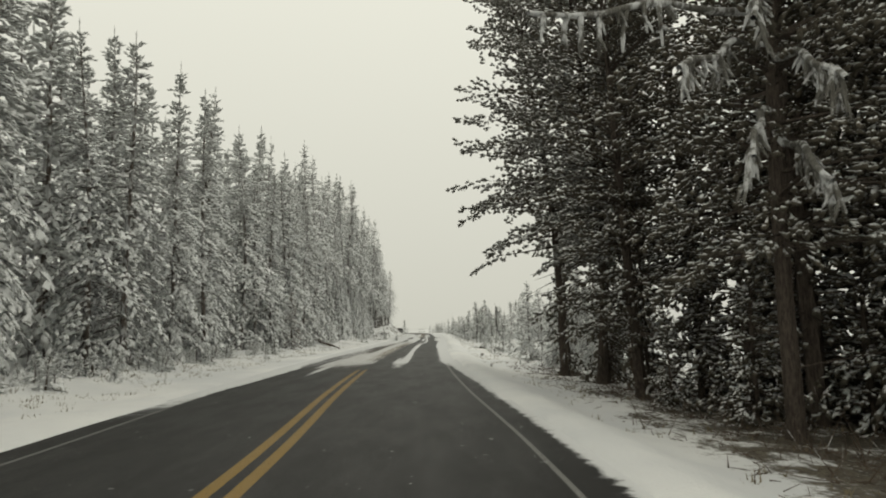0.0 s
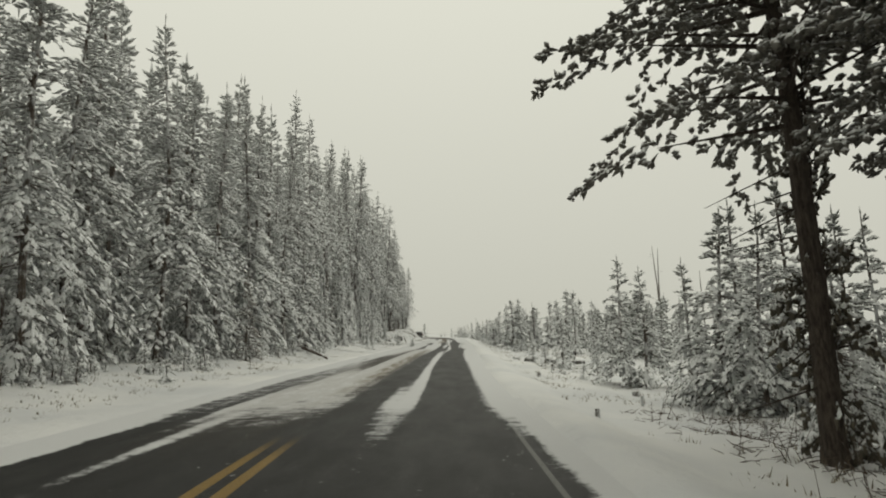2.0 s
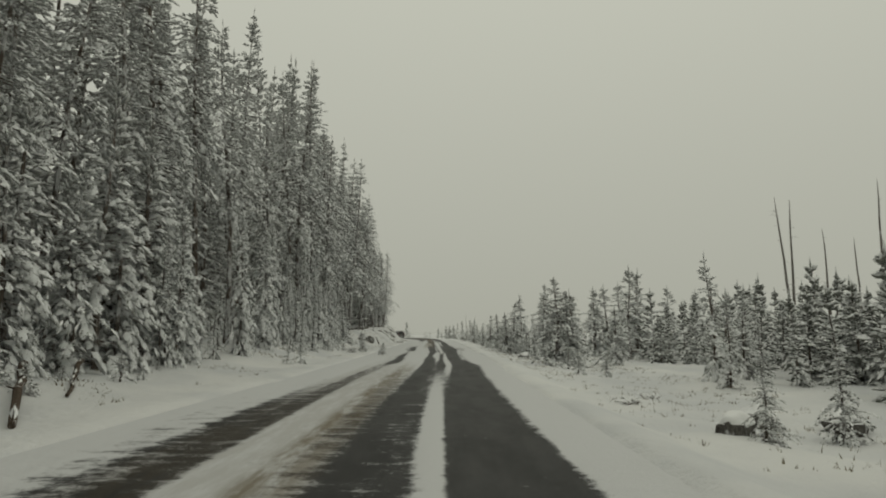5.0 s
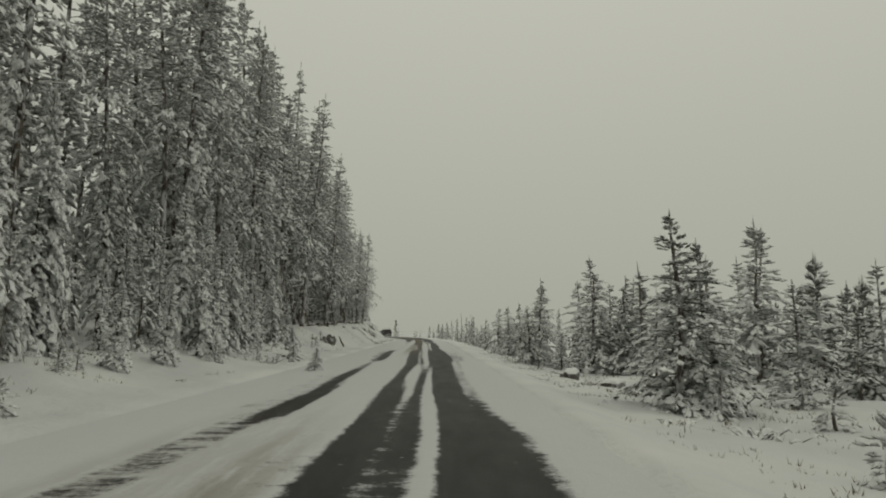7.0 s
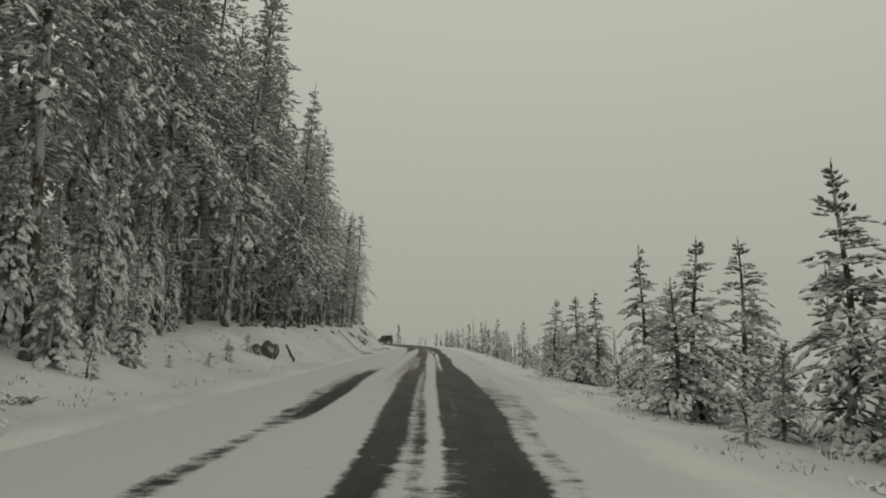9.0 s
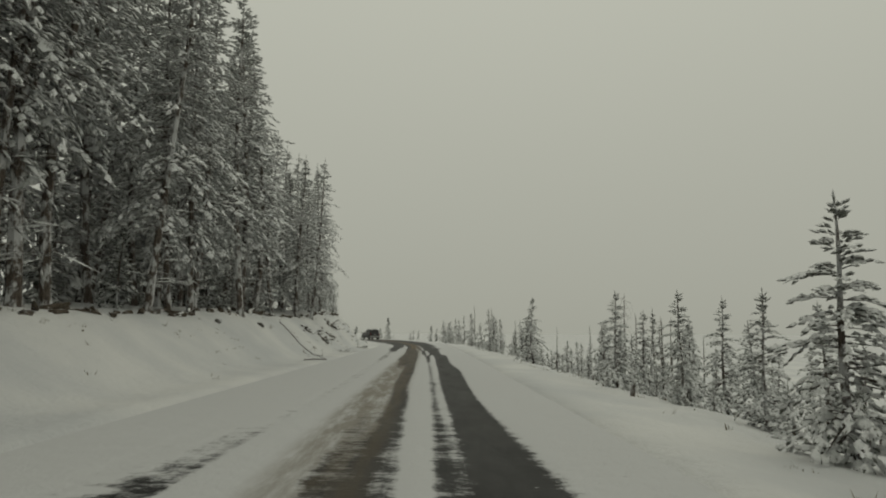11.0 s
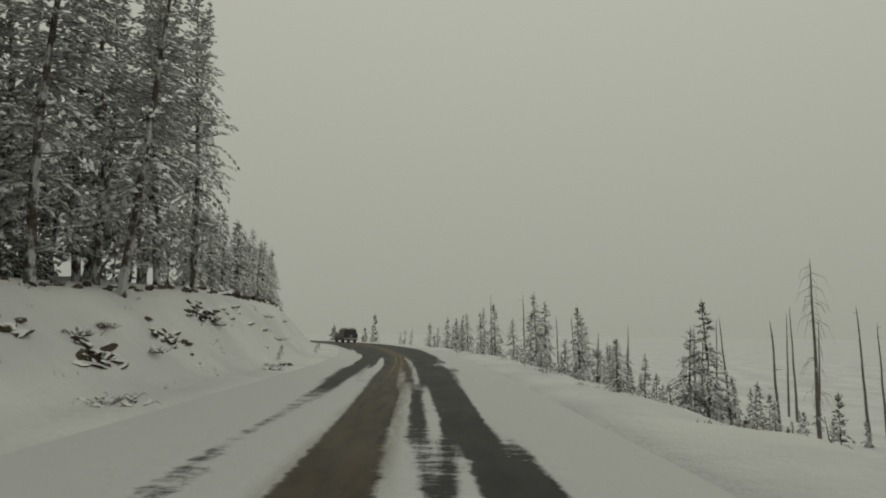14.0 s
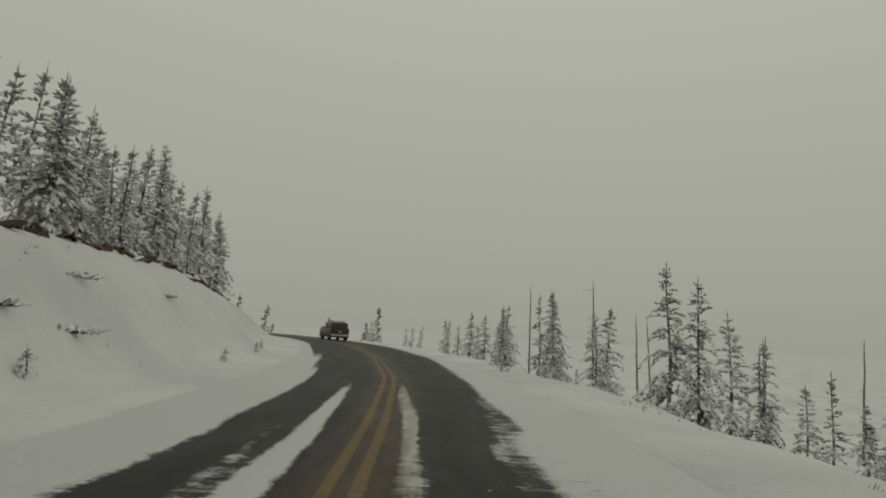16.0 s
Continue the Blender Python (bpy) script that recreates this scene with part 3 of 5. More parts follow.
def stand(base, x, y, scale=1.0, tall=1.0, turn=0.0, lean=(0, 0), sink=0.05):
    """A copy of a tree on the ground."""
    m = pose(x, y, ground_z(x, y) - sink, lean[0], lean[1], turn)
    ob = copy_thing(base, m)
    ob.scale = (scale, scale, scale * tall)
    return ob



def join_stand(name, places, label, category):
    """One thicket out of many trees that nobody could count: places are (tree, x, y, scale, tall, turn)."""
    thing = new(name)
    for key, material in (("trunk", BARK), ("crown", GREEN_PINE), ("snow_load", BOUGH_SNOW)):
        verts, faces, first = [], [], 0
        for tree, x, y, scale, tall, turn in places:
            m = pose(x, y, ground_z(x, y) - 0.05, 0, 0, turn) @ Matrix.Diagonal((scale, scale, scale * tall, 1))
            me = next(c for c in tree.children if c.name.split(".")[0] == key).data
            co = np.empty(len(me.vertices) * 3)
            me.vertices.foreach_get("co", co)
            co = co.reshape(-1, 3) @ np.array(m.to_3x3()).T + np.array(m.translation)
            verts += co.tolist()
            faces += [tuple(v + first for v in p.vertices) for p in me.polygons]
            first += len(me.vertices)
        tagged(part(key + "_mass", mesh_of(key + "_mass", verts, faces, [material], smooth=key != "trunk"), thing), kind="stuff")
    return tagged(thing, label, category, kind="stuff")


# name, seed, height, reach, bare stem, shape, whorl, arms, twigs, twig length, twig thickness, snow, needles, droop, sway, stubs, clump
DENSE = [make_tree("spruce", 20 + i, 16, 2.3 + 0.2 * i, 0.01, "spire", 0.68, 5, 15, 0.33, 0.053, 0.9, PINE, 1.15, 0.25, 0, 1, 0.20, 0.7, 1.35) for i in range(3)]
DENSE_FAR = [make_tree("spruce", 25 + i, 16, 2.4, 0.02, "spire", 1.15, 5, 8, 0.54, 0.105, 0.75, PINE, 1.0, 0.25, 0, 1, 0.18, 0.5, 1.25) for i in range(3)]
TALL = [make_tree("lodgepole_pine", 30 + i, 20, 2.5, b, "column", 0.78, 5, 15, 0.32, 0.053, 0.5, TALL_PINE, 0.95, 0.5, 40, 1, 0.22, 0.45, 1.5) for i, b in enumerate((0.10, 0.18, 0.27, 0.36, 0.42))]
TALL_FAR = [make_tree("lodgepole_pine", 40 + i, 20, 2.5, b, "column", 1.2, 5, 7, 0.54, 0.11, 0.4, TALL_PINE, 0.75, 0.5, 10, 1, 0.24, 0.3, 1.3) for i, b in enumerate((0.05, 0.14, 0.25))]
YOUNG = [make_tree("young_pine", 60 + i, 4.5, 1.25 + 0.16 * (i % 3), 0.03 + 0.03 * (i % 2), "cone", 0.32, 5, 16, 0.17, 0.032, 0.85, GREEN_PINE, 1.0, 0.10, 0, 1, 0.20, 0.45, 1.4) for i in range(6)]
DYING = [make_tree("rusty_conifer", 58, 4.5, 0.9, 0.06, "cone", 0.30, 5, 8, 0.24, 0.040, 0.25, RUSTY, 0.6, 0.1)]
FAR = [make_tree("young_pine", 70 + i, 4.5, 1.22, 0.05, "cone", 0.46, 5, 7, 0.27, 0.047, 0.85, PINE, 0.95, 0.10, 0, 1, 0.14, 0.45, 1.35) for i in range(4)]
THICKET = [make_tree("young_pine", 76 + i, 4.5, 1.1, 0.03, "cone", 0.50, 5, 5, 0.45, 0.10, 0.6, GREEN_PINE, 0.6, 0.10) for i in range(3)]
WRAP = [make_tree("snowy_conifer", 120 + i, 4.5, 1.05, 0.03, "cone", 0.30, 5, 8, 0.25, 0.050, 0.95, CAKED_PINE, 1.0, 0.10, 0, 1, 0.16, 0.55, 1.6) for i in range(3)]
SPARSE = [make_tree("slender_pine", 80 + i, 5.0, 0.85, 0.10, "cone", 0.38, 4, 7, 0.24, 0.048, 0.85, GREEN_PINE, 0.55, 0.10, 4) for i in range(3)]
EDGE = [make_tree("roadside_pine", 88 + i, 18, 3.6, 0.315 - 0.03 * i, "broad", 0.42, 6, 30, 0.19, 0.050, 0.32, EDGE_PINE, 0.24, 0.5, 14, 4, 0.36) for i in range(2)]
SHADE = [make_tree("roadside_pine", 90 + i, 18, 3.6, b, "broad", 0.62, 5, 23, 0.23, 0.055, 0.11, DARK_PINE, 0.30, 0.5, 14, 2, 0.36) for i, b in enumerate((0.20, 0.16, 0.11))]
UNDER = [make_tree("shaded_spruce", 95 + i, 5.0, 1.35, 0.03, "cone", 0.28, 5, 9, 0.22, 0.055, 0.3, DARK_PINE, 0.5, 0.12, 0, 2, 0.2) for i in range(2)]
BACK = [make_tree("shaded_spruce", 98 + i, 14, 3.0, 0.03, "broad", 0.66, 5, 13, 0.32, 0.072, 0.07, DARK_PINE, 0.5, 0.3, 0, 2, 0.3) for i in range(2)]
SHRUB = [make_tree("snowy_sapling", 100 + i, 1.1, 0.6, 0.02, "cone", 0.19, 4, 4, 0.23, 0.036, 0.7, PINE, 0.6, 0.05, 0, 1, 0.2, 0.3, 1.3) for i in range(3)]


def road_x(y):
    return float(np.interp(y, LINE[:300, 1], LINE[:300, 0])) if y < 20 else float(np.interp(y, LINE[:560, 1], LINE[:560, 0]))


def forest():
    """The tall stand on the bank side: snow-laden spruces first, then lodgepole pines with bare lower stems."""
    rnd = random.Random(3)
    y = 7.0
    while y < 169:
        for row in range(3 if y < 60 else 4 if y < 104 else 5):
            x = road_x(y) - 9.6 - row * 3.0 - rnd.uniform(-0.9, 1.3) - 1.8 * float(ease(58, 72, y) * (1 - ease(84, 96, y)))
            yy = y + rnd.uniform(-1.5, 1.5)
            wall = yy < 60 + rnd.uniform(-6, 6)
            high = 15.5 + 7.5 * float(ease(54, 72, yy)) - 3.0 * float(ease(116, 132, yy)) - 5.5 * float(ease(140, 164, yy))
            high *= rnd.uniform(0.78, 1.06) * (0.95 if row == 0 else 1.03)
            if row > 2 and rnd.random() < (0.6 if y < 104 else 0.55):
                continue
            if wall:
                base, size = rnd.choice(DENSE if row < 1 else DENSE_FAR), 16
            else:
                base, size = rnd.choice((TALL[1:4] if 112 < y < 152 else TALL[:2] if y > 152 else TALL[2:]) if row < 1 or (row < 2 and y > 104) else TALL_FAR), 20
            wide = (high / size) ** 0.6 * rnd.uniform(0.9, 1.1) * (1 + 0.25 * float(ease(106, 116, y)))
            tree = stand(base, x, yy, wide, high / size / wide, rnd.uniform(0, 360), (rnd.uniform(-2, 2), rnd.uniform(-2, 2)))
            if base in DENSE + DENSE_FAR:
                tagged(tree, "dense spruce with drooping snow-laden boughs at the forest edge" if row == 0 else "snow-laden spruce in the packed forest", "tree", "spruces of the forest")
            else:
                tagged(tree, "tall lodgepole pine with bare lower trunk and snowy crown", "tree", "lodgepole pines of the forest")
        y += 2.4 if y < 62 else 3.3
    for n in range(23):
        y = 106 + n * 2.8 + rnd.uniform(-0.6, 0.6)
        x = road_x(y) - rnd.uniform(19, 27)
        s = rnd.uniform(0.55, 0.85)
        tagged(stand(rnd.choice(DENSE_FAR), x, y, s * 1.2, 0.85, rnd.uniform(0, 360)), "snowy spruce closing the back of the pine stand", "tree", "spruces of the forest")
    for n in range(16):
        y = 124 + n * 2.7 + rnd.uniform(-0.6, 0.6)
        x = road_x(y) - rnd.uniform(14.5, 19)
        tagged(stand(rnd.choice(DENSE_FAR), x, y, rnd.uniform(0.55, 0.8), rnd.uniform(0.8, 1.0), rnd.uniform(0, 360)), "snowy spruce closing the back of the pine stand", "tree", "spruces of the forest")
    # the skyline's tallest
    for x, y, top in ((-15.6, 44.4, 15.8), (-20, 81, 27.2), (-17.5, 85.3, 25.2), (-17.6, 102, 24.7), (-13.8, 112.5, 24), (-12.2, 113.8, 24.1),
                      (-12.7, 122.8, 21.6), (-11, 133, 19.8), (-13.1, 165.4, 18.3), (-12.6, 170.0, 19.1)):
        high = top - ground_z(x, y)
        w = 0.95 if y < 164 else 0.6
        tagged(stand(TALL[1] if y < 164 else TALL[3], x, y, w, high / 20 / w, rnd.uniform(0, 360)), "tallest lodgepole pine on the forest's skyline", "tree", "lodgepole pines of the forest")


def understory():
    """Young trees along the foot of the forest and on top of the bank."""
    rnd = random.Random(11)
    for n in range(74):
        y = rnd.uniform(64, 112)
        x = road_x(y) - 8.1 - abs(rnd.gauss(0, 1)) * 1.2 - 0.8 * float(ease(96, 110, y))
        s = rnd.uniform(0.5, 0.95) if n % 3 else rnd.uniform(0.95, 1.25)
        tagged(stand(rnd.choice(FAR if n % 3 else WRAP), x, y, s * 0.75, rnd.uniform(1.2, 1.9), rnd.uniform(0, 360)), "slim young conifer wrapped in snow below the tall pines", "tree", "young conifers below the forest")
    for x, y, h in ((-9.1, 87.0, 4.4), (-9.0, 88.2, 4.4), (-9.0, 89.2, 3.2), (-9.0, 90.2, 5.3), (-8.9, 91.7, 3.0), (-9.1, 94.4, 3.3), (-9.2, 95.4, 2.9), (-9.1, 97.9, 3.4),
                    (-9.4, 98.6, 2.8), (-9.2, 101.9, 2.7), (-8.7, 83.2, 2.6), (-8.8, 80.2, 2.2), (-4.5, 86.6, 1.1), (-6.6, 92.2, 1.6)):
        s = 0.42 + 0.075 * h
        tagged(stand(rnd.choice(WRAP), x, y, s, h / 4.5 / s, rnd.uniform(0, 360)), "snow-wrapped young conifer standing before the tall pines", "tree", "young conifers below the forest")
    for _ in range(16):
        y = rnd.uniform(46, 66)
        x = road_x(y) - 8.8 - rnd.uniform(0, 1.2)
        s = rnd.uniform(1.0, 1.7)
        tagged(stand(rnd.choice(FAR), x, y, s, rnd.uniform(1, 1.3), rnd.uniform(0, 360)), "young conifer wrapped in snow below the tall pines", "tree", "young conifers below the forest")
    for _ in range(44):
        y = rnd.uniform(171, 212)
        near, _ = along([(-6, y)])
        p = LINE[near[0]]
        right = np.array([TANGENT[near[0]][1], -TANGENT[near[0]][0]])
        x, yy = p - right * (9.2 + rnd.uniform(0, 4.5))
        s = rnd.uniform(0.75, 1.05) if y < 188 else rnd.uniform(0.85, 1.3)
        tagged(stand(rnd.choice(FAR), x, yy, s, rnd.uniform(1.0, 1.15), rnd.uniform(0, 360)), "snow-covered young conifer on top of the road bank", "tree", "conifers on the bank")
    low = []
    for _ in range(46):
        y = rnd.uniform(112, 168)
        x = road_x(y) - rnd.uniform(10.8, 16.5)
        s = rnd.uniform(0.4, 0.9)
        low.append((rnd.choice(THICKET), x, y, s * 0.8, rnd.uniform(1, 1.3), rnd.uniform(0, 360)))
    join_stand("forest_undergrowth", low, "snow-wrapped young conifers filling gaps between the trunks", "undergrowth")
    for _ in range(9):
        y = rnd.uniform(168, 181)
        x = road_x(y) - rnd.uniform(10.2, 13.5)
        tagged(stand(rnd.choice(FAR), x, y, rnd.uniform(0.75, 1.05), rnd.uniform(1.0, 1.2), rnd.uniform(0, 360)), "snow-covered young conifer on top of the road bank", "tree", "conifers on the bank")
    tagged(stand(DYING[0], -9.6, 45, 0.9, 1.0, 30), "rust-red dying young conifer at the forest edge", "tree")
    for x, y, top in ((-15.4, 190.5, 10.2), (-17.5, 187, 9.4)):
        tagged(stand(TALL[4], x, y, 0.42, (top - ground_z(x, y)) / 20 / 0.42, 40), "slim pine with a bare trunk on the bank", "tree", "conifers on the bank")


def roadside_pines():
    """The dark trees whose boughs hang towards the road."""
    rnd = random.Random(21)
    for x, y, k, s, tall, turn in ((5.75, 25.2, 3, 1.0, 1.0, 0), (6.35, 22.0, 4, 0.95, 1.0, 70), (6.75, 22.6, 4, 0.6, 1.4, 200), (7.2, 20.6, 1, 0.72, 1.3, 130),
                                   (6.3, 17.6, 2, 0.9, 1.0, 20), (8.4, 18.4, 0, 0.95, 1.0, 300), (6.9, 11.2, 0, 0.9, 1.0, 110),
                                   (8.2, 12.6, 0, 1.0, 1.0, 190)):
        tree = stand((SHADE + EDGE)[k], x, y, s, tall, turn, (rnd.uniform(-3, 3), -rnd.uniform(1, 5)))
        tagged(tree, "big dark pine with boughs reaching over the road edge", "tree", "dark pines beside the road")
        if y == 11.2:
            for base, tip, seed, drop in (((6.9, 11.2, 7.3), (2.1, 8.3, 5.75), 1, 0.8), ((6.9, 11.2, 6.7), (4.2, 8.4, 4.9), 2, 0.7), ((6.9, 11.1, 5.3), (5.1, 8.4, 3.7), 3, 0.7),
                                          ((7.0, 11.0, 4.8), (6.0, 8.2, 3.2), 4, 0.7), ((7.1, 11.0, 6.4), (6.3, 8.1, 4.6), 5, 0.8), ((7.1, 11.0, 7.6), (5.4, 8.6, 5.9), 6, 0.8)):
                hanging_bough(tree, base, tip, seed, drop)
    for x, y, s in ((7.6, 24.0, 0.7), (6.3, 15.4, 0.5), (7.3, 13.2, 0.8), (9.2, 12.4, 1.0), (11.2, 19.0, 1.1), (8.9, 9.4, 0.9),
                    (10.4, 16.6, 1.2), (12.4, 13.8, 1.3), (7.8, 17.2, 0.8), (12.8, 20.4, 1.2), (11.0, 9.0, 1.2), (13.6, 17.2, 1.3), (14.4, 9.6, 1.3), (15.6, 14.0, 1.4)):
        tagged(stand(rnd.choice(UNDER), x, y, s, rnd.uniform(0.95, 1.25), rnd.uniform(0, 360)), "small shaded spruce under the roadside pines", "tree", "small spruces beside the road")
    for x, y, s in ((7.3, 27.4, 0.8), (8.7, 29.4, 0.95), (10.4, 31.0, 1.0)):
        tagged(stand(rnd.choice(YOUNG), x, y, s, 1.1, rnd.uniform(0, 360)), "rimed young pine behind the last roadside pine", "tree", "young pines of the clearing")
    for x, y, s, tall in ((6.1, 25.65, 0.7, 2.0), (6.65, 22.25, 0.75, 1.8), (7.05, 22.95, 0.65, 2.0), (7.5, 20.95, 0.75, 2.2), (6.6, 17.95, 0.75, 2.0), (8.7, 18.8, 0.8, 2.4)):
        tagged(stand(rnd.choice(UNDER), x, y, s, tall, rnd.uniform(0, 360)), "slim shaded spruce close to a pine trunk", "tree", "small spruces beside the road")
    for x, y, s in ((11.5, 12.2, 1.0), (13.0, 16.0, 1.05), (14.6, 13.0, 1.0), (9.2, 14.0, 0.8), (10.4, 10.6, 1.0), (9.6, 17.0, 0.9), (12.2, 19.4, 1.0), (15.4, 17.6, 1.1), (16.4, 11.0, 1.1), (13.0, 9.4, 1.0), (8.5, 15.6, 0.7), (10.8, 14.4, 0.9), (16.2, 14.4, 1.1)):
        tagged(stand(rnd.choice(BACK), x, y, s, rnd.uniform(0.95, 1.15), rnd.uniform(0, 360)), "dark thick spruce behind the roadside pines", "tree", "dark spruces beside the road")


def hanging_bough(tree, base, tip, seed, drop):
    """A limb of a tree, thick with rime, from which twigs hang down like fingers."""
    rnd = random.Random(seed)
    back = tree.matrix_basis.inverted()
    base, tip = Vector(base), Vector(tip)
    limb = Soup()
    up = Vector((0, 0, 1))

    def pipe(points, radii):
        for a, b, ra, rb in zip(points, points[1:], radii, radii[1:]):
            limb.rod(a, b + (b - a) * 0.12, ra, rb, 6)

    def at(t):
        wob = Vector((math.sin(t * 9 + seed), math.cos(t * 7 + seed), math.sin(t * 11 + seed * 2))) * 0.07
        return base.lerp(tip, t) + up * 0.35 * math.sin(t * 2.6) * 0.6 + wob

    steps = [i / 9 for i in range(10)]
    pipe([at(t) for t in steps], [0.07 - 0.035 * t + rnd.uniform(0, 0.015) for t in steps])
    side = (tip - base).cross(up).normalized()
    for n in range(9):
        t = 0.4 + 0.6 * (n + rnd.uniform(0, 0.8)) / 9
        p = at(t)
        way = (tip - base).normalized() * rnd.uniform(0.1, 0.7) + side * rnd.uniform(-0.6, 0.6)
        length = drop * rnd.uniform(0.25, 1.0)
        bow = rnd.uniform(0.9, 1.8)
        pts = [p + way * length * rnd.uniform(0.4, 0.6) * q ** 0.7 - up * length * q ** bow for q in (0, 0.2, 0.45, 0.72, 1)]
        pipe(pts, [r * rnd.uniform(0.8, 1.2) for r in (0.04, 0.046, 0.04, 0.036, 0.02)])
        for q in (1, 2, 3):
            if rnd.random() < 0.7:
                w = (way * rnd.uniform(-0.4, 0.8) + side * rnd.uniform(-0.7, 0.7) - up * rnd.uniform(0.5, 1.1)).normalized()
                pipe([pts[q], pts[q] + w * 0.13, pts[q] + w * 0.25 - up * 0.05], [0.028, 0.03, 0.012])
    limb.v = [tuple(back @ Vector(v)) for v in limb.v]
    part("bough", limb.mesh("bough", [RIME], True), tree, "low bough thick with grey rime")


def clearing():
    """Young pines on the open side, by their place and the height of their tips."""
    rnd = random.Random(5)
    placed = [(6.75, 40.3, 4.25), (7.3, 39.3, 3.7), (7.0, 34.1, 3.4), (7.4, 32.5, 4.6), (8.3, 33.6, 5.0), (8.9, 32.0, 5.3), (7.8, 31.2, 4.4), (9.8, 34.5, 4.4), (6.1, 50.2, 2.5),
              (8.4, 52.7, 1.3), (7.3, 55.5, 1.2), (4.9, 53.9, 1.0), (15.8, 59.1, 3.4), (12.1, 69, 3.0), 
              (19.4, 83, 4.2), (6.0, 78.7, 4.55), (6.75, 78.6, 3.8), (9.8, 79.7, 2.9), (13.4, 88.5, 6.0), (16.6, 89.5, 4.7),
              (18, 87.6, 4.3), (8.8, 97.7, 5.6), (11.1, 97.5, 4.3), (6.5, 99.8, 4.1), (9.6, 103.9, 4.8), (5.5, 99.0, 3.0), (8.2, 109.6, 5.4), (6.8, 111.7, 3.7), (12.6, 95.5, 5.0), (13.6, 95.5, 5.2), (15.2, 96.9, 5.5), (16.5, 96, 5.3), (14.6, 90.2, 5.9),
              (14.6, 47.5, 5.6), (15.6, 48.5, 5.2), (17.5, 49, 4.7), (6.0, 145.2, 2.1)]
    late = [(5.9, 111.4, 3.4), (5.5, 114, 3.4), (5.35, 124.4, 2.7), (8.5, 127.4, 2.9), (5.1, 138.5, 3.3), (13.2, 143.5, 2.8), (14.2, 153.3, 2.0), (9.7, 151.1, 0.9), (7.6, 156.7, 2.5),
            (7.2, 156.9, 1.7), (12.7, 152.7, 0.8), (4.3, 154.7, 1.4), (6.8, 168.9, 2.8), (5.9, 167.9, 1.3), (4.2, 164.8, 0.9), (6.75, 180.9, 4.2), (7.2, 179.4, 3.6),
            (3.2, 183.0, 3.0), (1.6, 185.4, 2.6), (2.4, 190.5, 3.0), (8.1, 130.0, 2.3), (9.2, 120.5, 2.2), (7.0, 119.0, 2.4), (6.4, 122.2, 2.0),
            (11.3, 186, 2.8), (9.8, 180.5, 1.8), (11.1, 179, 0.9), (10.9, 180, 0.4), (1.9, 215, 3.5), (3.7, 205, 3.6), (5.6, 196, 4.2), (9.2, 197, 3.5), (2.8, 210, 3.1), (10.8, 177, 0.2),
            (7.8, 166, 1.3), (10.3, 158, -0.8), (12.1, 150, 2.2), (10, 137, 0.6), (8, 136, -0.3), (10.4, 128, 2.7), (9.3, 124, 1.8), (7, 97, 1.5),
            (8.2, 94.5, 4.5), (9.3, 95.5, 4.0), (10.5, 96.5, 4.5), (9.4, 93.5, 3.6), (10.3, 93.5, 4.4), (11.5, 148.0, 1.8), (11.8, 146.0, 1.1), (12.1, 144.0, 1.3), (11.0, 139.0, 0.7), (10.6, 152.0, 0.8), (9.6, 173.1, 0.9), (9.9, 171.1, 0.8), (9.8, 168.1, 0.6), (2.9, 199.1, 2.4), (4.4, 193.1, 3.7), (6.4, 189.1, 2.7)]
    for x, y, top in placed + late:
        high = max(1.0, top - ground_z(x, y))
        base, size = (rnd.choice(SPARSE), 5.0) if rnd.random() < 0.15 and y > 110 else (rnd.choice(YOUNG if x < 10.6 else FAR), 4.5)
        wide = (high / size) ** 0.85 * rnd.uniform(0.9, 1.1) * (1 + 0.35 * float(ease(68, 76, y) * (1 - ease(106, 122, y))))
        tagged(stand(base, x, y, wide, high / size / wide, rnd.uniform(0, 360)), "young snow-bowed pine standing beside the road", "tree", "young pines of the clearing")
    count, thicket = 0, []
    while count < 120:
        y = rnd.uniform(52, 205)
        d = rnd.uniform(9.0, 34) if y < 112 else 8.5 + abs(rnd.gauss(0, 1)) * 9
        if y < 62 and d < 15:
            continue
        near, _ = along([(0, y)])
        x = LINE[near[0], 0] + d
        s = rnd.uniform(0.45, 1.0) * (1.0 if y < 112 else 0.5)
        if d > 14:
            thicket.append((rnd.choice(THICKET), x, y, s, rnd.uniform(0.85, 1.25), rnd.uniform(0, 360)))
        else:
            tagged(stand(rnd.choice(FAR if d > 9.5 else SPARSE + FAR), x, y, s, rnd.uniform(0.85, 1.25), rnd.uniform(0, 360)), "young conifer with snow in the clearing", "tree", "young pines of the clearing")
        count += 1
    for _ in range(75):
        y = rnd.uniform(58, 112)
        x = road_x(y) + rnd.uniform(14, 17) + (y - 58) * rnd.uniform(0, 0.35)
        s = rnd.uniform(0.55, 1.0)
        thicket.append((rnd.choice(THICKET), x, y, s, rnd.uniform(0.85, 1.2), rnd.uniform(0, 360)))
    for _ in range(26):
        x = rnd.uniform(-62, 6)
        thicket.append((rnd.choice(THICKET), x, 262 + rnd.uniform(0, 16) - 0.15 * abs(x + 20), rnd.uniform(0.8, 1.5), rnd.uniform(0.9, 1.3), rnd.uniform(0, 360)))
    join_stand("conifer_thicket", thicket, "thicket of snowy young conifers closing the clearing", "thicket")
    for _ in range(26):
        y = rnd.uniform(36, 170)
        x = road_x(y) + rnd.uniform(6.5, 10)
        tagged(stand(rnd.choice(SHRUB), x, y, rnd.uniform(0.5, 1.1), 1.0, rnd.uniform(0, 360)), "knee-high sapling buried in snow", "sapling", "saplings on the verges")
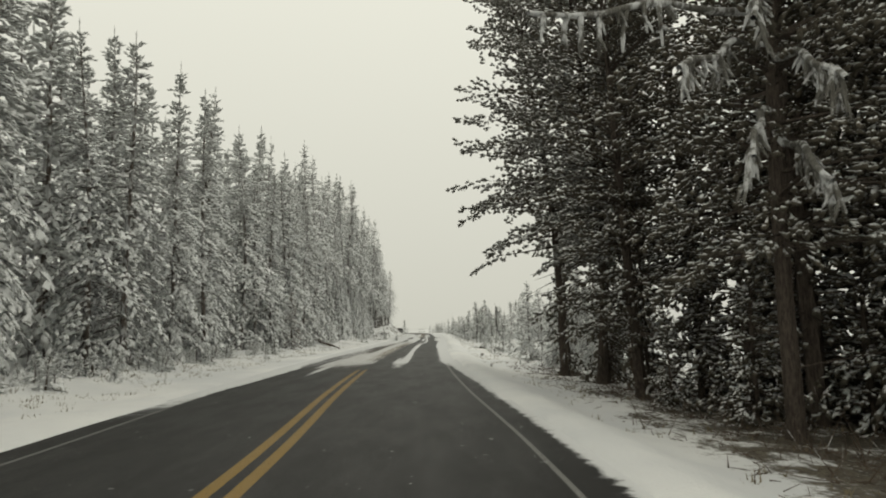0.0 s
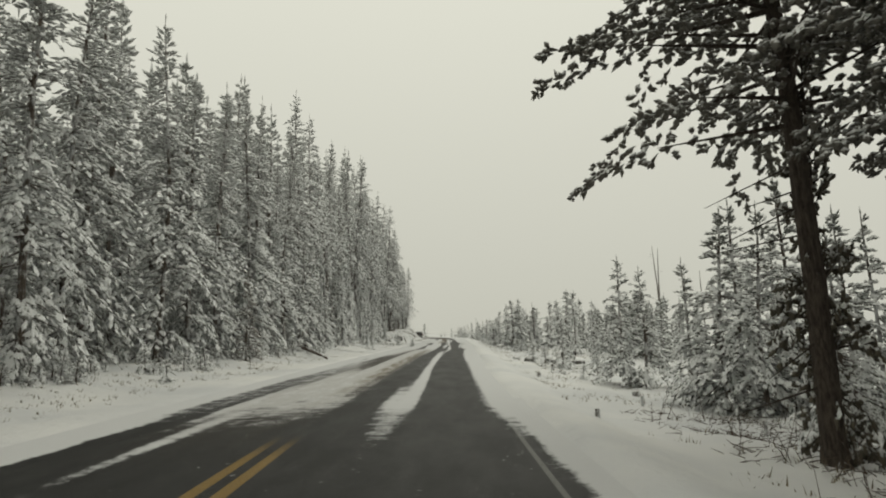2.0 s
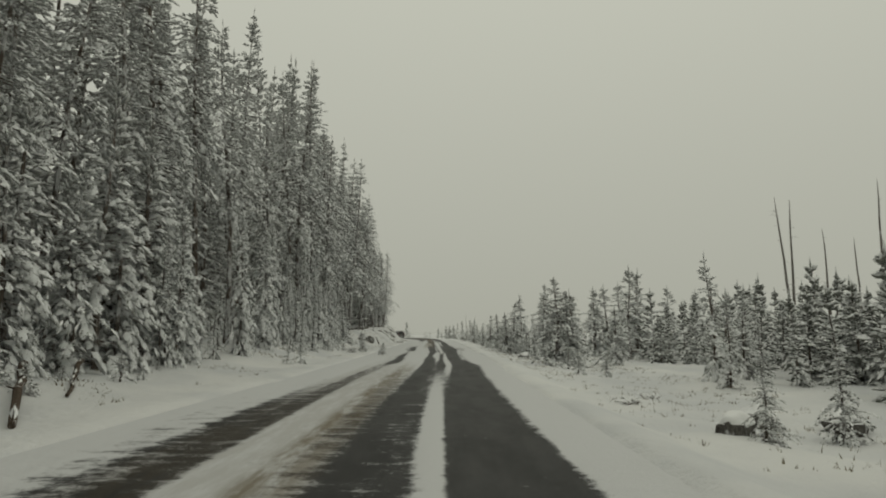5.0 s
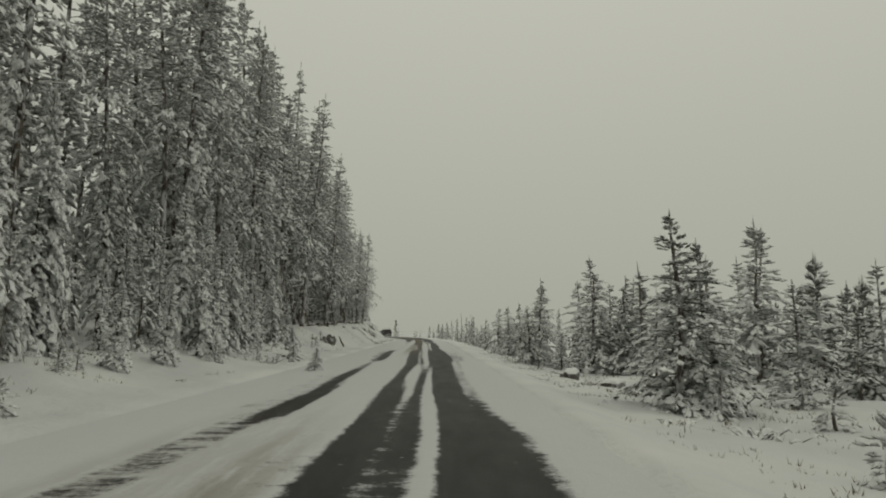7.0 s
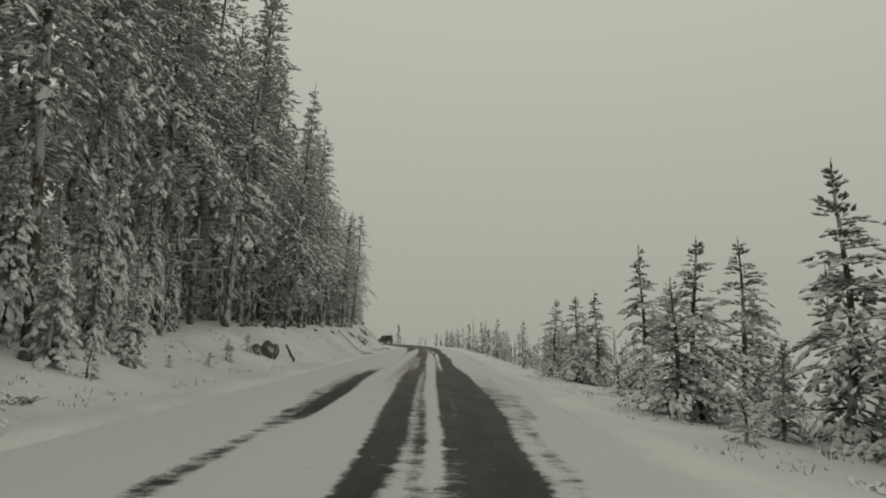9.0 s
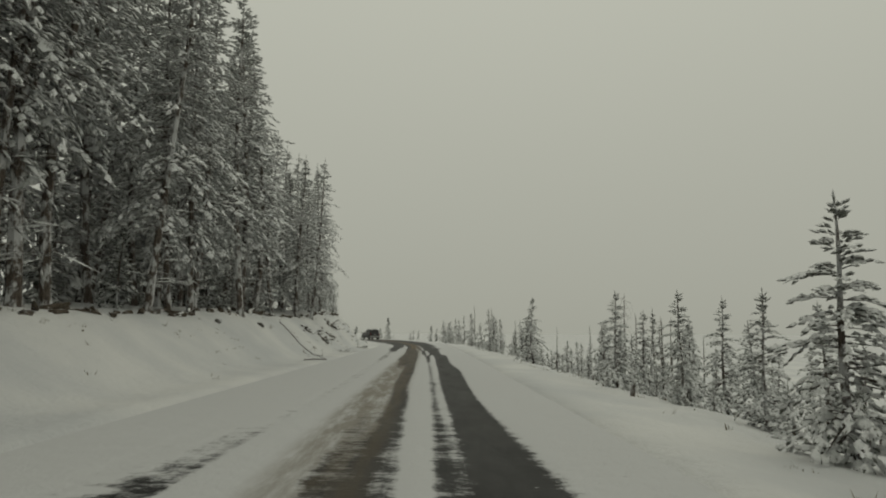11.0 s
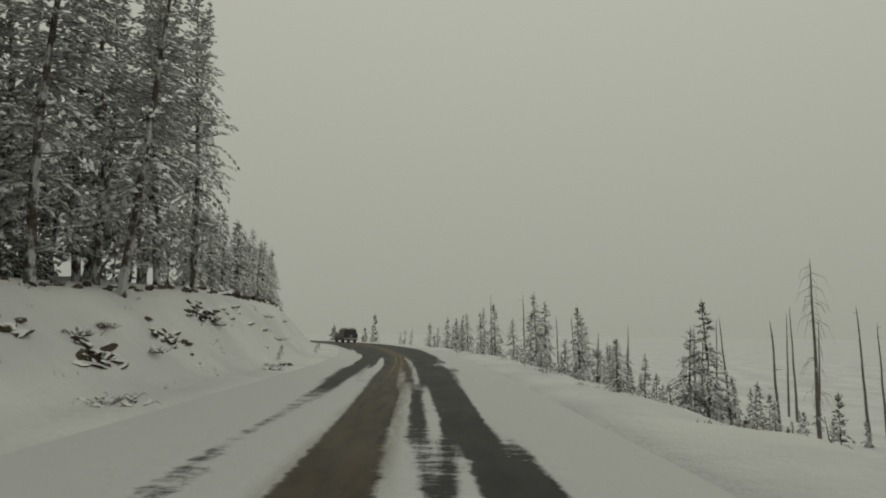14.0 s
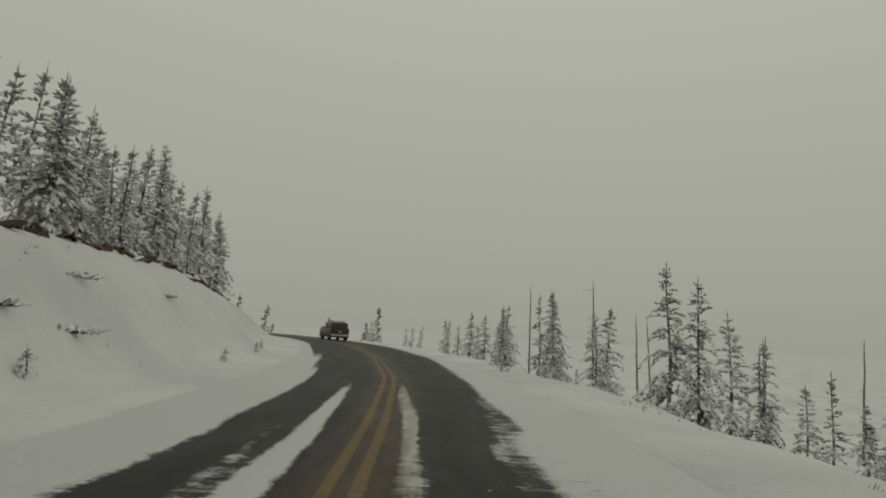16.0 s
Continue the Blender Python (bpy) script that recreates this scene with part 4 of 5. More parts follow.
    for _ in range(15):
        y = rnd.uniform(118, 148)
        x = road_x(y) + rnd.uniform(9.6, 14.5)
        tagged(stand(rnd.choice(FAR + SPARSE), x, y, rnd.uniform(0.35, 0.6), rnd.uniform(0.95, 1.25), rnd.uniform(0, 360)), "young conifer with snow on the open slope", "tree", "young pines of the clearing")
    for y, d, s in ((206, 7.2, 0.5), (209, 9.0, 0.7), (213, 7.0, 0.45), (216, 10.5, 0.8), (219, 7.6, 0.4), (222, 9.6, 0.6), (226, 7.2, 0.35), (230, 8.4, 0.6), (234, 7.6, 0.4), (214, 13, 0.9)):
        near = int(np.argmin(np.abs(LINE[:, 1] - y)))
        x, yy = LINE[near] + np.array([TANGENT[near][1], -TANGENT[near][0]]) * d
        tagged(stand(rnd.choice(FAR), x, yy, s, rnd.uniform(0.9, 1.15), rnd.uniform(0, 360)), "small snowy conifer on the outside of the bend", "tree", "young pines of the clearing")
    for y, d in ((168, 5.6), (170.5, 5.9), (181, 5.3), (188, 5.4), (191, 5.6)):
        near = int(np.argmin(np.abs(LINE[:, 1] - y)))
        x, yy = LINE[near] - np.array([TANGENT[near][1], -TANGENT[near][0]]) * d
        tagged(stand(rnd.choice(SHRUB), x, yy, rnd.uniform(0.3, 0.5), 1.0, rnd.uniform(0, 360)), "small sapling at the foot of the snowy bank", "sapling", "saplings on the verges")
    for _ in range(18):
        y = rnd.uniform(70, 114)
        x = road_x(y) - rnd.uniform(5.4, 7.6)
        tagged(stand(rnd.choice(SHRUB), x, y, rnd.uniform(0.3, 0.7), 1.0, rnd.uniform(0, 360)), "small sapling poking out of the snowy bank", "sapling", "saplings on the verges")



# ---- dead trees, rocks, logs, stumps ----
def make_snag(seed, h, lean=0.05, limbs=6, droop=0.0, reach=0.5):
    """A dead bare stem with broken limbs."""
    rnd = random.Random(seed)
    snag = new("dead_snag")
    stem = Soup()
    tilt = (rnd.uniform(-1, 1) * lean, rnd.uniform(-1, 1) * lean)
    wob = [rnd.uniform(-0.03, 0.03) for _ in range(8)]
    pts = [Vector((tilt[0] * z + wob[i % 8], tilt[1] * z + wob[(i + 3) % 8], z)) for i, z in enumerate(np.linspace(-0.4, h, 9))]
    stem.tube(pts, [0.03 + 0.009 * h * (1 - i / 8) for i in range(8)] + [0.012], 7)
    part("stem", stem.mesh("stem", [GREY_WOOD]), snag)
    if limbs:
        twigs = Soup()
        for _ in range(limbs):
            z = rnd.uniform(0.25, 0.97) * h
            a = rnd.random() * 6.28
            p = Vector((tilt[0] * z, tilt[1] * z, z))
            q = p + Vector((math.cos(a), math.sin(a), rnd.uniform(-0.1, 0.4) - droop * 0.5)) * reach * rnd.uniform(0.3, 1.0)
            twigs.rod(p, q, 0.016, 0.009)
            twigs.rod(q, q + Vector((math.cos(a) * 0.4, math.sin(a) * 0.4, -droop)) * reach * rnd.uniform(0.4, 1.0), 0.009, 0.003)
        tagged(part("limbs", twigs.mesh("limbs", [GREY_WOOD]), snag, "thin broken limbs"), kind="stuff")
    return snag


def snags():
    rnd = random.Random(31)
    for x, y, top, limbs, droop, reach in ((22.4, 83.0, 10.1, 7, 0.1, 0.6), (23.2, 84.3, 10.6, 9, 0.1, 0.5), (26.1, 85, 8.5, 4, 0, 0.4), (27.6, 84, 7.7, 4, 0, 0.4), (29.7, 85, 11.9, 3, 0, 0.3),
                                    (31.5, 85, 4.9, 3, 0, 0.3), (18, 85, 5.5, 4, 0, 0.4), (10.2, 93, 5.0, 8, 0.4, 0.5), (17, 101, 5.2, 4, 0, 0.4), (20.2, 171.6, 5.8, 46, 1.3, 0.75), (19.7, 159, 2.7, 5, 0.2, 0.4),
                                    (15.5, 167, 2.2, 3, 0, 0.3), (18.4, 162, 3.3, 4, 0, 0.3), (9.1, 200, 5.4, 9, 0.2, 0.5), (7.8, 219, 6.5, 3, 0, 0.3), (13.3, 204, 3.6, 4, 0, 0.3),
                                    (25, 198, 2.6, 3, 0, 0.3), (22, 185, 3.0, 3, 0, 0.3), (26, 176, 3.4, 3, 0, 0.3), (12.6, 186, 1.6, 6, 0.1, 0.3), (30, 190, 4.0, 3, 0, 0.3), (24, 168, 1.5, 3, 0, 0.3), (27.5, 171, 2.2, 3, 0, 0.3), (31, 177, 1.2, 3, 0, 0.3), (33, 184, 2.6, 3, 0, 0.3), (23, 192, 1.9, 3, 0, 0.3),
                                    (28, 200, 3.2, 3, 0, 0.3), (35, 195, 3.0, 3, 0, 0.3), (18, 196, 2.4, 3, 0, 0.3), (17, 212, 3.8, 3, 0, 0.3), (38, 205, 4.2, 3, 0, 0.3)):
        ob = make_snag(int(x * 10 + y), top - ground_z(x, y), 0.05, limbs, droop, reach)
        ob.matrix_basis = pose(x, y, ground_z(x, y), 0, 0, rnd.uniform(0, 360))
        tagged(ob, "dead grey tree with drooping broken limbs" if limbs > 20 else "bare grey pole of a dead tree in the clearing", "dead tree", "dead snags of the clearing")


def make_rock(name, seed, size, rough=0.35, material=None, label="", capped=True, detail=3):
    """A rugged stone with a cap of snow."""
    rock = new(name)
    bm = bmesh.new()
    bmesh.ops.create_icosphere(bm, subdivisions=detail, radius=1.0)
    for v in bm.verts:
        n = noise.noise(v.co * 1.1 + Vector((seed * 3.7, 0, 0))) + 0.5 * noise.noise(v.co * 2.6 + Vector((0, seed * 1.9, 0)))
        v.co = Vector((v.co.x * size[0], v.co.y * size[1], v.co.z * size[2])) * (1 + rough * n)
    me = bpy.data.meshes.new("stone")
    bm.to_mesh(me)
    me.materials.append(material or ROCK)
    part("stone", me, rock)
    if capped:
        top = [v for v in bm.verts if v.co.z < 0.25 * size[2]]
        bmesh.ops.delete(bm, geom=top, context="VERTS")
        for v in bm.verts:
            v.co = v.co * 1.03 + Vector((0, 0, 0.10 * size[2] + 0.02))
        me = bpy.data.meshes.new("snow_cap")
        bm.to_mesh(me)
        me.materials.append(SNOW)
        me.polygons.foreach_set("use_smooth", [True] * len(me.polygons))
        part("snow_cap", me, rock, "rounded cap of fresh snow")
    bm.free()
    return tagged(rock, label, "rock")


def rocks():
    for x, y, size, turn, tilt, cap, label in (
            (5.7, 89.1, (0.42, 0.36, 0.30), 20, 0, True, "snow-capped boulder at the road's fill slope"), (9.1, 87.8, (0.8, 0.5, 0.38), 60, 0, True, "dark snow-capped boulder beside young pines"),
            (6.2, 84.8, (0.40, 0.36, 0.22), 10, 0, True, "low snow-covered stone on the verge"), (6.6, 57.5, (0.5, 0.45, 0.4), 40, 0, True, "dark boulder with snow on top among saplings"),
            (8.3, 57.0, (0.5, 0.4, 0.35), 80, 0, True, "dark boulder with snow on top among saplings"), (4.9, 55.0, (0.34, 0.3, 0.28), 0, 0, True, "small snow-capped stone on the verge"),
            (-8.2, 113.2, (0.42, 0.3, 0.62), 35, 24, False, "dark slab of rock leaning out of the snowy bank"), (-8.6, 112.4, (0.3, 0.25, 0.3), 0, 10, False, "dark stone in the snowy bank"),
            (-8.8, 101.1, (0.22, 0.14, 0.16), 30, 30, False, "small dark stone in the snowy bank"), (-9.4, 97.6, (0.16, 0.12, 0.14), 10, 20, False, "small dark stone in the snowy bank"),
            (-9.0, 110.2, (0.16, 0.12, 0.14), 50, 0, False, "small dark stone in the snowy bank"), (-9.5, 139.0, (0.2, 0.14, 0.12), 0, 20, False, "small dark stone in the snowy bank"),
            (-9.9, 133.5, (0.18, 0.13, 0.12), 70, 0, False, "small dark stone in the snowy bank"), (-6.6, 165.2, (0.3, 0.2, 0.12), 15, 0, True, "flat stone at the foot of the bank")):
        ob = make_rock("boulder" if size[0] > 0.28 else "stone", x + y, size, 0.4, None, label, cap)
        ob.matrix_basis = pose(x, y, ground_z(x, y) + size[2] * 0.25, 0, tilt, turn)
        tagged(ob, group="rocks beside the road")


def ledges():
    """Torn sod and rubble: a broken line along the top of the cut bank, and outcrops on its face."""
    rnd = random.Random(41)

    def lay(y, out, length, high, capped):
        near, _ = along([(-4, y)])
        p, w = LINE[near[0]], TANGENT[near[0]]
        x, yy = p[0] - w[1] * out, p[1] + w[0] * out
        ob = make_rock("sod_ledge", y * 3.1 + out, (0.11, length, high), 1.1, SOIL, "torn dark sod and stones in the snowy bank", capped, 2)
        ob.matrix_basis = pose(x, yy, ground_z(x, yy) - 0.01, rnd.uniform(-25, 25), rnd.uniform(10, 40), math.degrees(math.atan2(w[1], w[0])) - 90 + rnd.uniform(-30, 30))
        tagged(ob, category="sod", group="sod along the bank")

    y = 117.0
    while y < 206:
        big = 0.5 + 0.5 * noise.noise((y * 0.17, 4.4, 0)) + 0.5 * float(ease(160, 172, y))
        lay(y, 9.1 + rnd.uniform(-0.3, 0.3), rnd.uniform(0.12, 0.35) + 0.25 * big, rnd.uniform(0.05, 0.08) + 0.05 * big, rnd.random() < 0.2)
        y += rnd.uniform(0.3, 0.9)
    for y0, out, wide, n in ((163.6, 7.75, 0.8, 26), (153.5, 6.7, 0.4, 26), (158.8, 7.2, 0.8, 18), (151.0, 7.6, 0.4, 14), (167.5, 7.9, 0.7, 8)):
        for _ in range(n):
            lay(y0 + rnd.gauss(0, wide), out + rnd.gauss(0, 0.22), rnd.uniform(0.12, 0.42), rnd.uniform(0.03, 0.06), rnd.random() < 0.7)


def make_log(name, a, b, r, label, limbs=0, seed=0, lies=False):
    """A fallen trunk between two places, with snow along its top."""
    rnd = random.Random(seed)
    log = new(name)
    a, b = Vector(a), Vector(b)
    way = b - a
    wood, white = Soup(), Soup()
    n = 6
    pts = [a + way * i / n + Vector((rnd.uniform(-1, 1), rnd.uniform(-1, 1), rnd.uniform(-0.5, 0.5))) * r * 0.5 for i in range(n + 1)]
    if lies:
        pts = [Vector((p.x, p.y, ground_z(p.x, p.y) + r * 0.6)) for p in pts]
    u = way.orthogonal().normalized()
    v = way.normalized().cross(u)
    for i, p in enumerate(pts):
        q = r * (1 - 0.4 * i / n)
        wood.v += [tuple(p + q * (math.cos(s * math.pi / 4) * u + math.sin(s * math.pi / 4) * v)) for s in range(8)]
    wood.f += [(8 * i + s, 8 * i + (s + 1) % 8, 8 * i + 8 + (s + 1) % 8, 8 * i + 8 + s) for i in range(n) for s in range(8)]
    wood.f += [tuple(range(7, -1, -1)), tuple(range(8 * n, 8 * n + 8))]
    wood.m += [0] * (8 * n + 2)
    for i in range(n):
        if rnd.random() < 0.8:
            white.pad(pts[i] + Vector((0, 0, r * 0.7)), (pts[i + 1] - pts[i]).normalized(), way.length / n, r * 0.6, r * 0.6, rnd)
    for _ in range(limbs):
        p = a + way * rnd.uniform(0.2, 1)
        wood.rod(p, p + Vector((rnd.uniform(-1, 1), rnd.uniform(-1, 1), rnd.uniform(0.2, 1.2))) * rnd.uniform(0.3, 0.8), r * 0.25, 0.005)
    part("trunk", wood.mesh("trunk", [TWIG]), log)
    tagged(part("snow_strip", white.mesh("snow_strip", [SNOW]), log, "strip of snow"), kind="stuff")
    return tagged(log, label, "log", "fallen wood")


def on_ground(x, y, up=0.0):
    return (x, y, ground_z(x, y) + up)


def fallen_wood():
    make_log("fallen_log", on_ground(-10.2, 57.4, 0.35), on_ground(-7.4, 52.9, 0.08), 0.10, "fallen trunk lying from the forest onto the verge", 2, 1)
    make_log("fallen_log", on_ground(-10.4, 60.0, 0.4), on_ground(-8.7, 56.6, 0.08), 0.07, "thin fallen trunk lying at the forest edge", 1, 2)
    make_log("fallen_log", on_ground(-9.9, 145.0, 0.05), on_ground(-6.75, 142.4, 0.05), 0.03, "dead branch lying down the snowy bank", 2, 3, True)
    make_log("fallen_branch", on_ground(-6.75, 137.3, 0.04), on_ground(-5.8, 138.2, 0.04), 0.035, "snowy branch at the foot of the bank", 6, 4, True)
    make_log("fallen_branch", on_ground(-7.3, 114.6, 0.05), on_ground(-7.6, 114.2, 0.75), 0.07, "broken stick standing in the snowy bank", 0, 5)
    make_log("marker_pole", on_ground(-10.6, 74, -0.2), on_ground(-10.55, 74, 2.3), 0.06, "weathered pole standing in the snow by the forest", 0, 6)
    make_log("fallen_log", on_ground(7.2, 150.4, 0.15), on_ground(9.6, 154.6, 0.2), 0.08, "snowy fallen trunk on the open slope", 2, 7)
    make_log("leaning_log", on_ground(6.35, 18.2, -0.1), on_ground(6.5, 18.9, 1.5), 0.10, "broken log leaning upright under the dark pines", 1, 8)
    rnd = random.Random(51)
    for x, y, r, h in ((3.2, 29.3, 0.05, 0.18), (3.85, 43.2, 0.085, 0.20), (4.9, 31.8, 0.04, 0.25), (5.9, 35.8, 0.12, 0.16), (6.4, 28.6, 0.04, 0.3), (5.0, 122.0, 0.06, 0.30), (7.2, 134.6, 0.07, 0.3),
                       (5.2, 47.9, 0.08, 0.3), (6.6, 152.6, 0.1, 0.3)):
        stump = new("stump")
        wood = Soup()
        wood.tube([(0, 0, -0.2), (0, 0, h * 0.5), (r * 0.2, 0, h)], [r * 1.2, r, r * 0.95], 9)
        n = len(wood.v)
        wood.f.append(tuple(range(n - 9, n)))
        wood.m.append(0)
        part("wood", wood.mesh("wood", [BARK]), stump)
        stump.matrix_basis = pose(*on_ground(x, y), rnd.uniform(-6, 6), rnd.uniform(-6, 6), rnd.uniform(0, 360))
        tagged(stump, "short dark stump sticking out of the snow", "stump", "stumps of the verge")


def grass():
    """Dry stalks and weeds through the snow of the verges."""
    rnd = random.Random(61)
    for name, side in (("verge_grass_bank_side", -1), ("verge_grass_open_side", 1)):
        soup = Soup()
        for _ in range(3000):
            y = rnd.uniform(4, 190) if rnd.random() < 0.4 else rnd.uniform(4, 112)
            out = rnd.uniform(5.2, 9.2) if side < 0 else rnd.uniform(5.4, 12)
            x = road_x(y) + side * out
            if noise.noise((x * 0.4, y * 0.4, 3)) < (-0.12 if side > 0 else 0.12 - 0.3 * float(1 - ease(40, 60, y))) or y > 176:
                continue
            p = Vector(on_ground(x, y, -0.03))
            for _ in range(rnd.randint(3, 8)):
                a = rnd.random() * 6.28
                q = p + Vector((rnd.uniform(-0.12, 0.12), rnd.uniform(-0.12, 0.12), 0))
                tip = q + Vector((math.cos(a) * 0.5, math.sin(a) * 0.5, rnd.uniform(0.5, 1.1))) * rnd.uniform(0.05, 0.17)
                wide = Vector((-math.sin(a), math.cos(a), 0)) * rnd.uniform(0.006, 0.016)
                n = len(soup.v)
                soup.v += [tuple(q - wide), tuple(q + wide), tuple(tip)]
                soup.f.append((n, n + 1, n + 2))
                soup.m.append(0)
        tagged(new(name, soup.mesh(name, [GRASS])), "dry grass stalks poking through the snow of the verge", "grass", kind="stuff")


def litter():
    """Fallen twigs and needles on the snow under the roadside pines."""
    rnd = random.Random(91)
    soup = Soup()
    for _ in range(7000):
        x, y = rnd.gauss(7.4, 2.1), rnd.uniform(2, 31)
        if x < 4.0 or noise.noise((x * 0.7, y * 0.7, 8)) < -0.12:
            continue
        a = rnd.random() * 6.28
        ln = rnd.uniform(0.06, 0.4)
        p = Vector(on_ground(x, y, rnd.uniform(0.0, 0.03)))
        soup.rod(p, p + Vector((math.cos(a), math.sin(a), rnd.uniform(-0.1, 0.5) if rnd.random() < 0.85 else rnd.uniform(0.8, 2.5))) * ln, rnd.uniform(0.004, 0.012), 0.003)
    tagged(new("twig_litter", soup.mesh("twig_litter", [TWIG])), "fallen twigs and debris on snow under dark pines", "litter", kind="stuff")


def low_shrubs():
    rnd = random.Random(71)
    for n in range(130):
        y = rnd.uniform(8, 66) if n < 60 else rnd.uniform(9, 44)
        x = road_x(y) - (rnd.uniform(7.0, 9.3) if n < 60 else 8.9 - abs(rnd.gauss(0, 0.9)))
        tagged(stand(rnd.choice(SHRUB), x, y, rnd.uniform(0.3, 0.8), rnd.uniform(0.7, 1.1), rnd.uniform(0, 360)), "low shrub matted with snow at the forest foot", "shrub", "shrubs at the forest foot")


def scrub():
    """Twiggy bushes pressed down by snow on the bank."""
    rnd = random.Random(81)
    spots = [(-9.0, 153.6), (-9.3, 155.2), (-8.6, 156.6), (-9.6, 162.0), (-9.2, 164.0), (-10.1, 175.0), (-9.2, 171.2), (-8.9, 173.0), (-6.4, 162.0), (-6.6, 150.6), (-7.0, 164.4), (-10.4, 181.0),
             (-7.6, 92.4), (-7.3, 90.8), (-7.9, 95.0), (4.7, 75.4), (5.6, 74.0), (5.9, 82.0), (5.4, 85.0), (4.6, 60.6), (6.0, 63.0), (5.2, 46.0), (6.9, 44.6), (5.5, 92.0), (6.2, 116.0)]
    for x, y in spots:
        bush = new("scrub_bush")
        twigs, white = Soup(), Soup()
        size = rnd.uniform(0.3, 0.6)
        for _ in range(46):
            a = rnd.random() * 6.28
            q = Vector((rnd.gauss(0, 0.4) * size, rnd.gauss(0, 0.5) * size, -0.05))
            way = Vector((math.cos(a), math.sin(a), rnd.uniform(0.25, 0.9))).normalized()
            ln = size * rnd.uniform(0.3, 0.75)
            twigs.rod(q, q + way * ln, 0.011, 0.004)
            twigs.rod(q + way * ln, q + way * ln * 1.3 + Vector((0, 0, -0.25 * ln)), 0.005, 0.002)
            if rnd.random() < 0.6:
                white.pad(q + way * ln * 0.4 + Vector((0, 0, 0.02)), way, ln * 0.7, 0.05, 0.045, rnd)
        tagged(part("brushwood", twigs.mesh("brushwood", [TWIG]), bush), kind="stuff")
        tagged(part("snow_load", white.mesh("snow_load", [SNOW], True), bush, "lumps of fresh snow"), kind="stuff")
        bush.matrix_basis = pose(*on_ground(x, y), 0, 0, rnd.uniform(0, 360))
        tagged(bush, "twiggy leafless bush pressed down by snow on the verge", "bush", "scrub of the verges")


# ---- the vehicle ahead ----
def box_mesh(name, size, at, bevel, material, taper=(1, 1), shift=0.0, segments=2):
    bm = bmesh.new()
    bmesh.ops.create_cube(bm, size=1.0)
    for v in bm.verts:
        top = v.co.z > 0
        v.co = Vector((v.co.x * size[0] * (taper[0] if top else 1), v.co.y * size[1] * (taper[1] if top else 1) + (shift if top else 0), v.co.z * size[2]))
    if bevel:
        bmesh.ops.bevel(bm, geom=bm.edges[:], offset=bevel, segments=segments, profile=0.6, affect="EDGES")
    bmesh.ops.translate(bm, vec=at, verts=bm.verts)
    me = bpy.data.meshes.new(name)
    bm.to_mesh(me)
    bm.free()
    me.materials.append(material)
    me.polygons.foreach_set("use_smooth", [True] * len(me.polygons))
    return me


def disc_mesh(name, r, r_in, wide, material):
    """A wheel's ring round the x axis."""
    bm = bmesh.new()
    n, prof = 24, [(r_in, -wide / 2), (r * 0.93, -wide / 2), (r, -wide * 0.32), (r, wide * 0.32), (r * 0.93, wide / 2), (r_in, wide / 2)]
    rings = [[bm.verts.new((x, q * math.cos(2 * math.pi * i / n), q * math.sin(2 * math.pi * i / n))) for q, x in prof] for i in range(n)]
    for i in range(n):
        a, b = rings[i], rings[(i + 1) % n]
        for k in range(len(prof) - 1):
            bm.faces.new((a[k], a[k + 1], b[k + 1], b[k]))
    if r_in < 0.05:
        bm.faces.new([g[-1] for g in rings])
        bm.faces.new([g[0] for g in rings][::-1])
    me = bpy.data.meshes.new(name)
    bm.to_mesh(me)
    bm.free()
    me.materials.append(material)
    return me


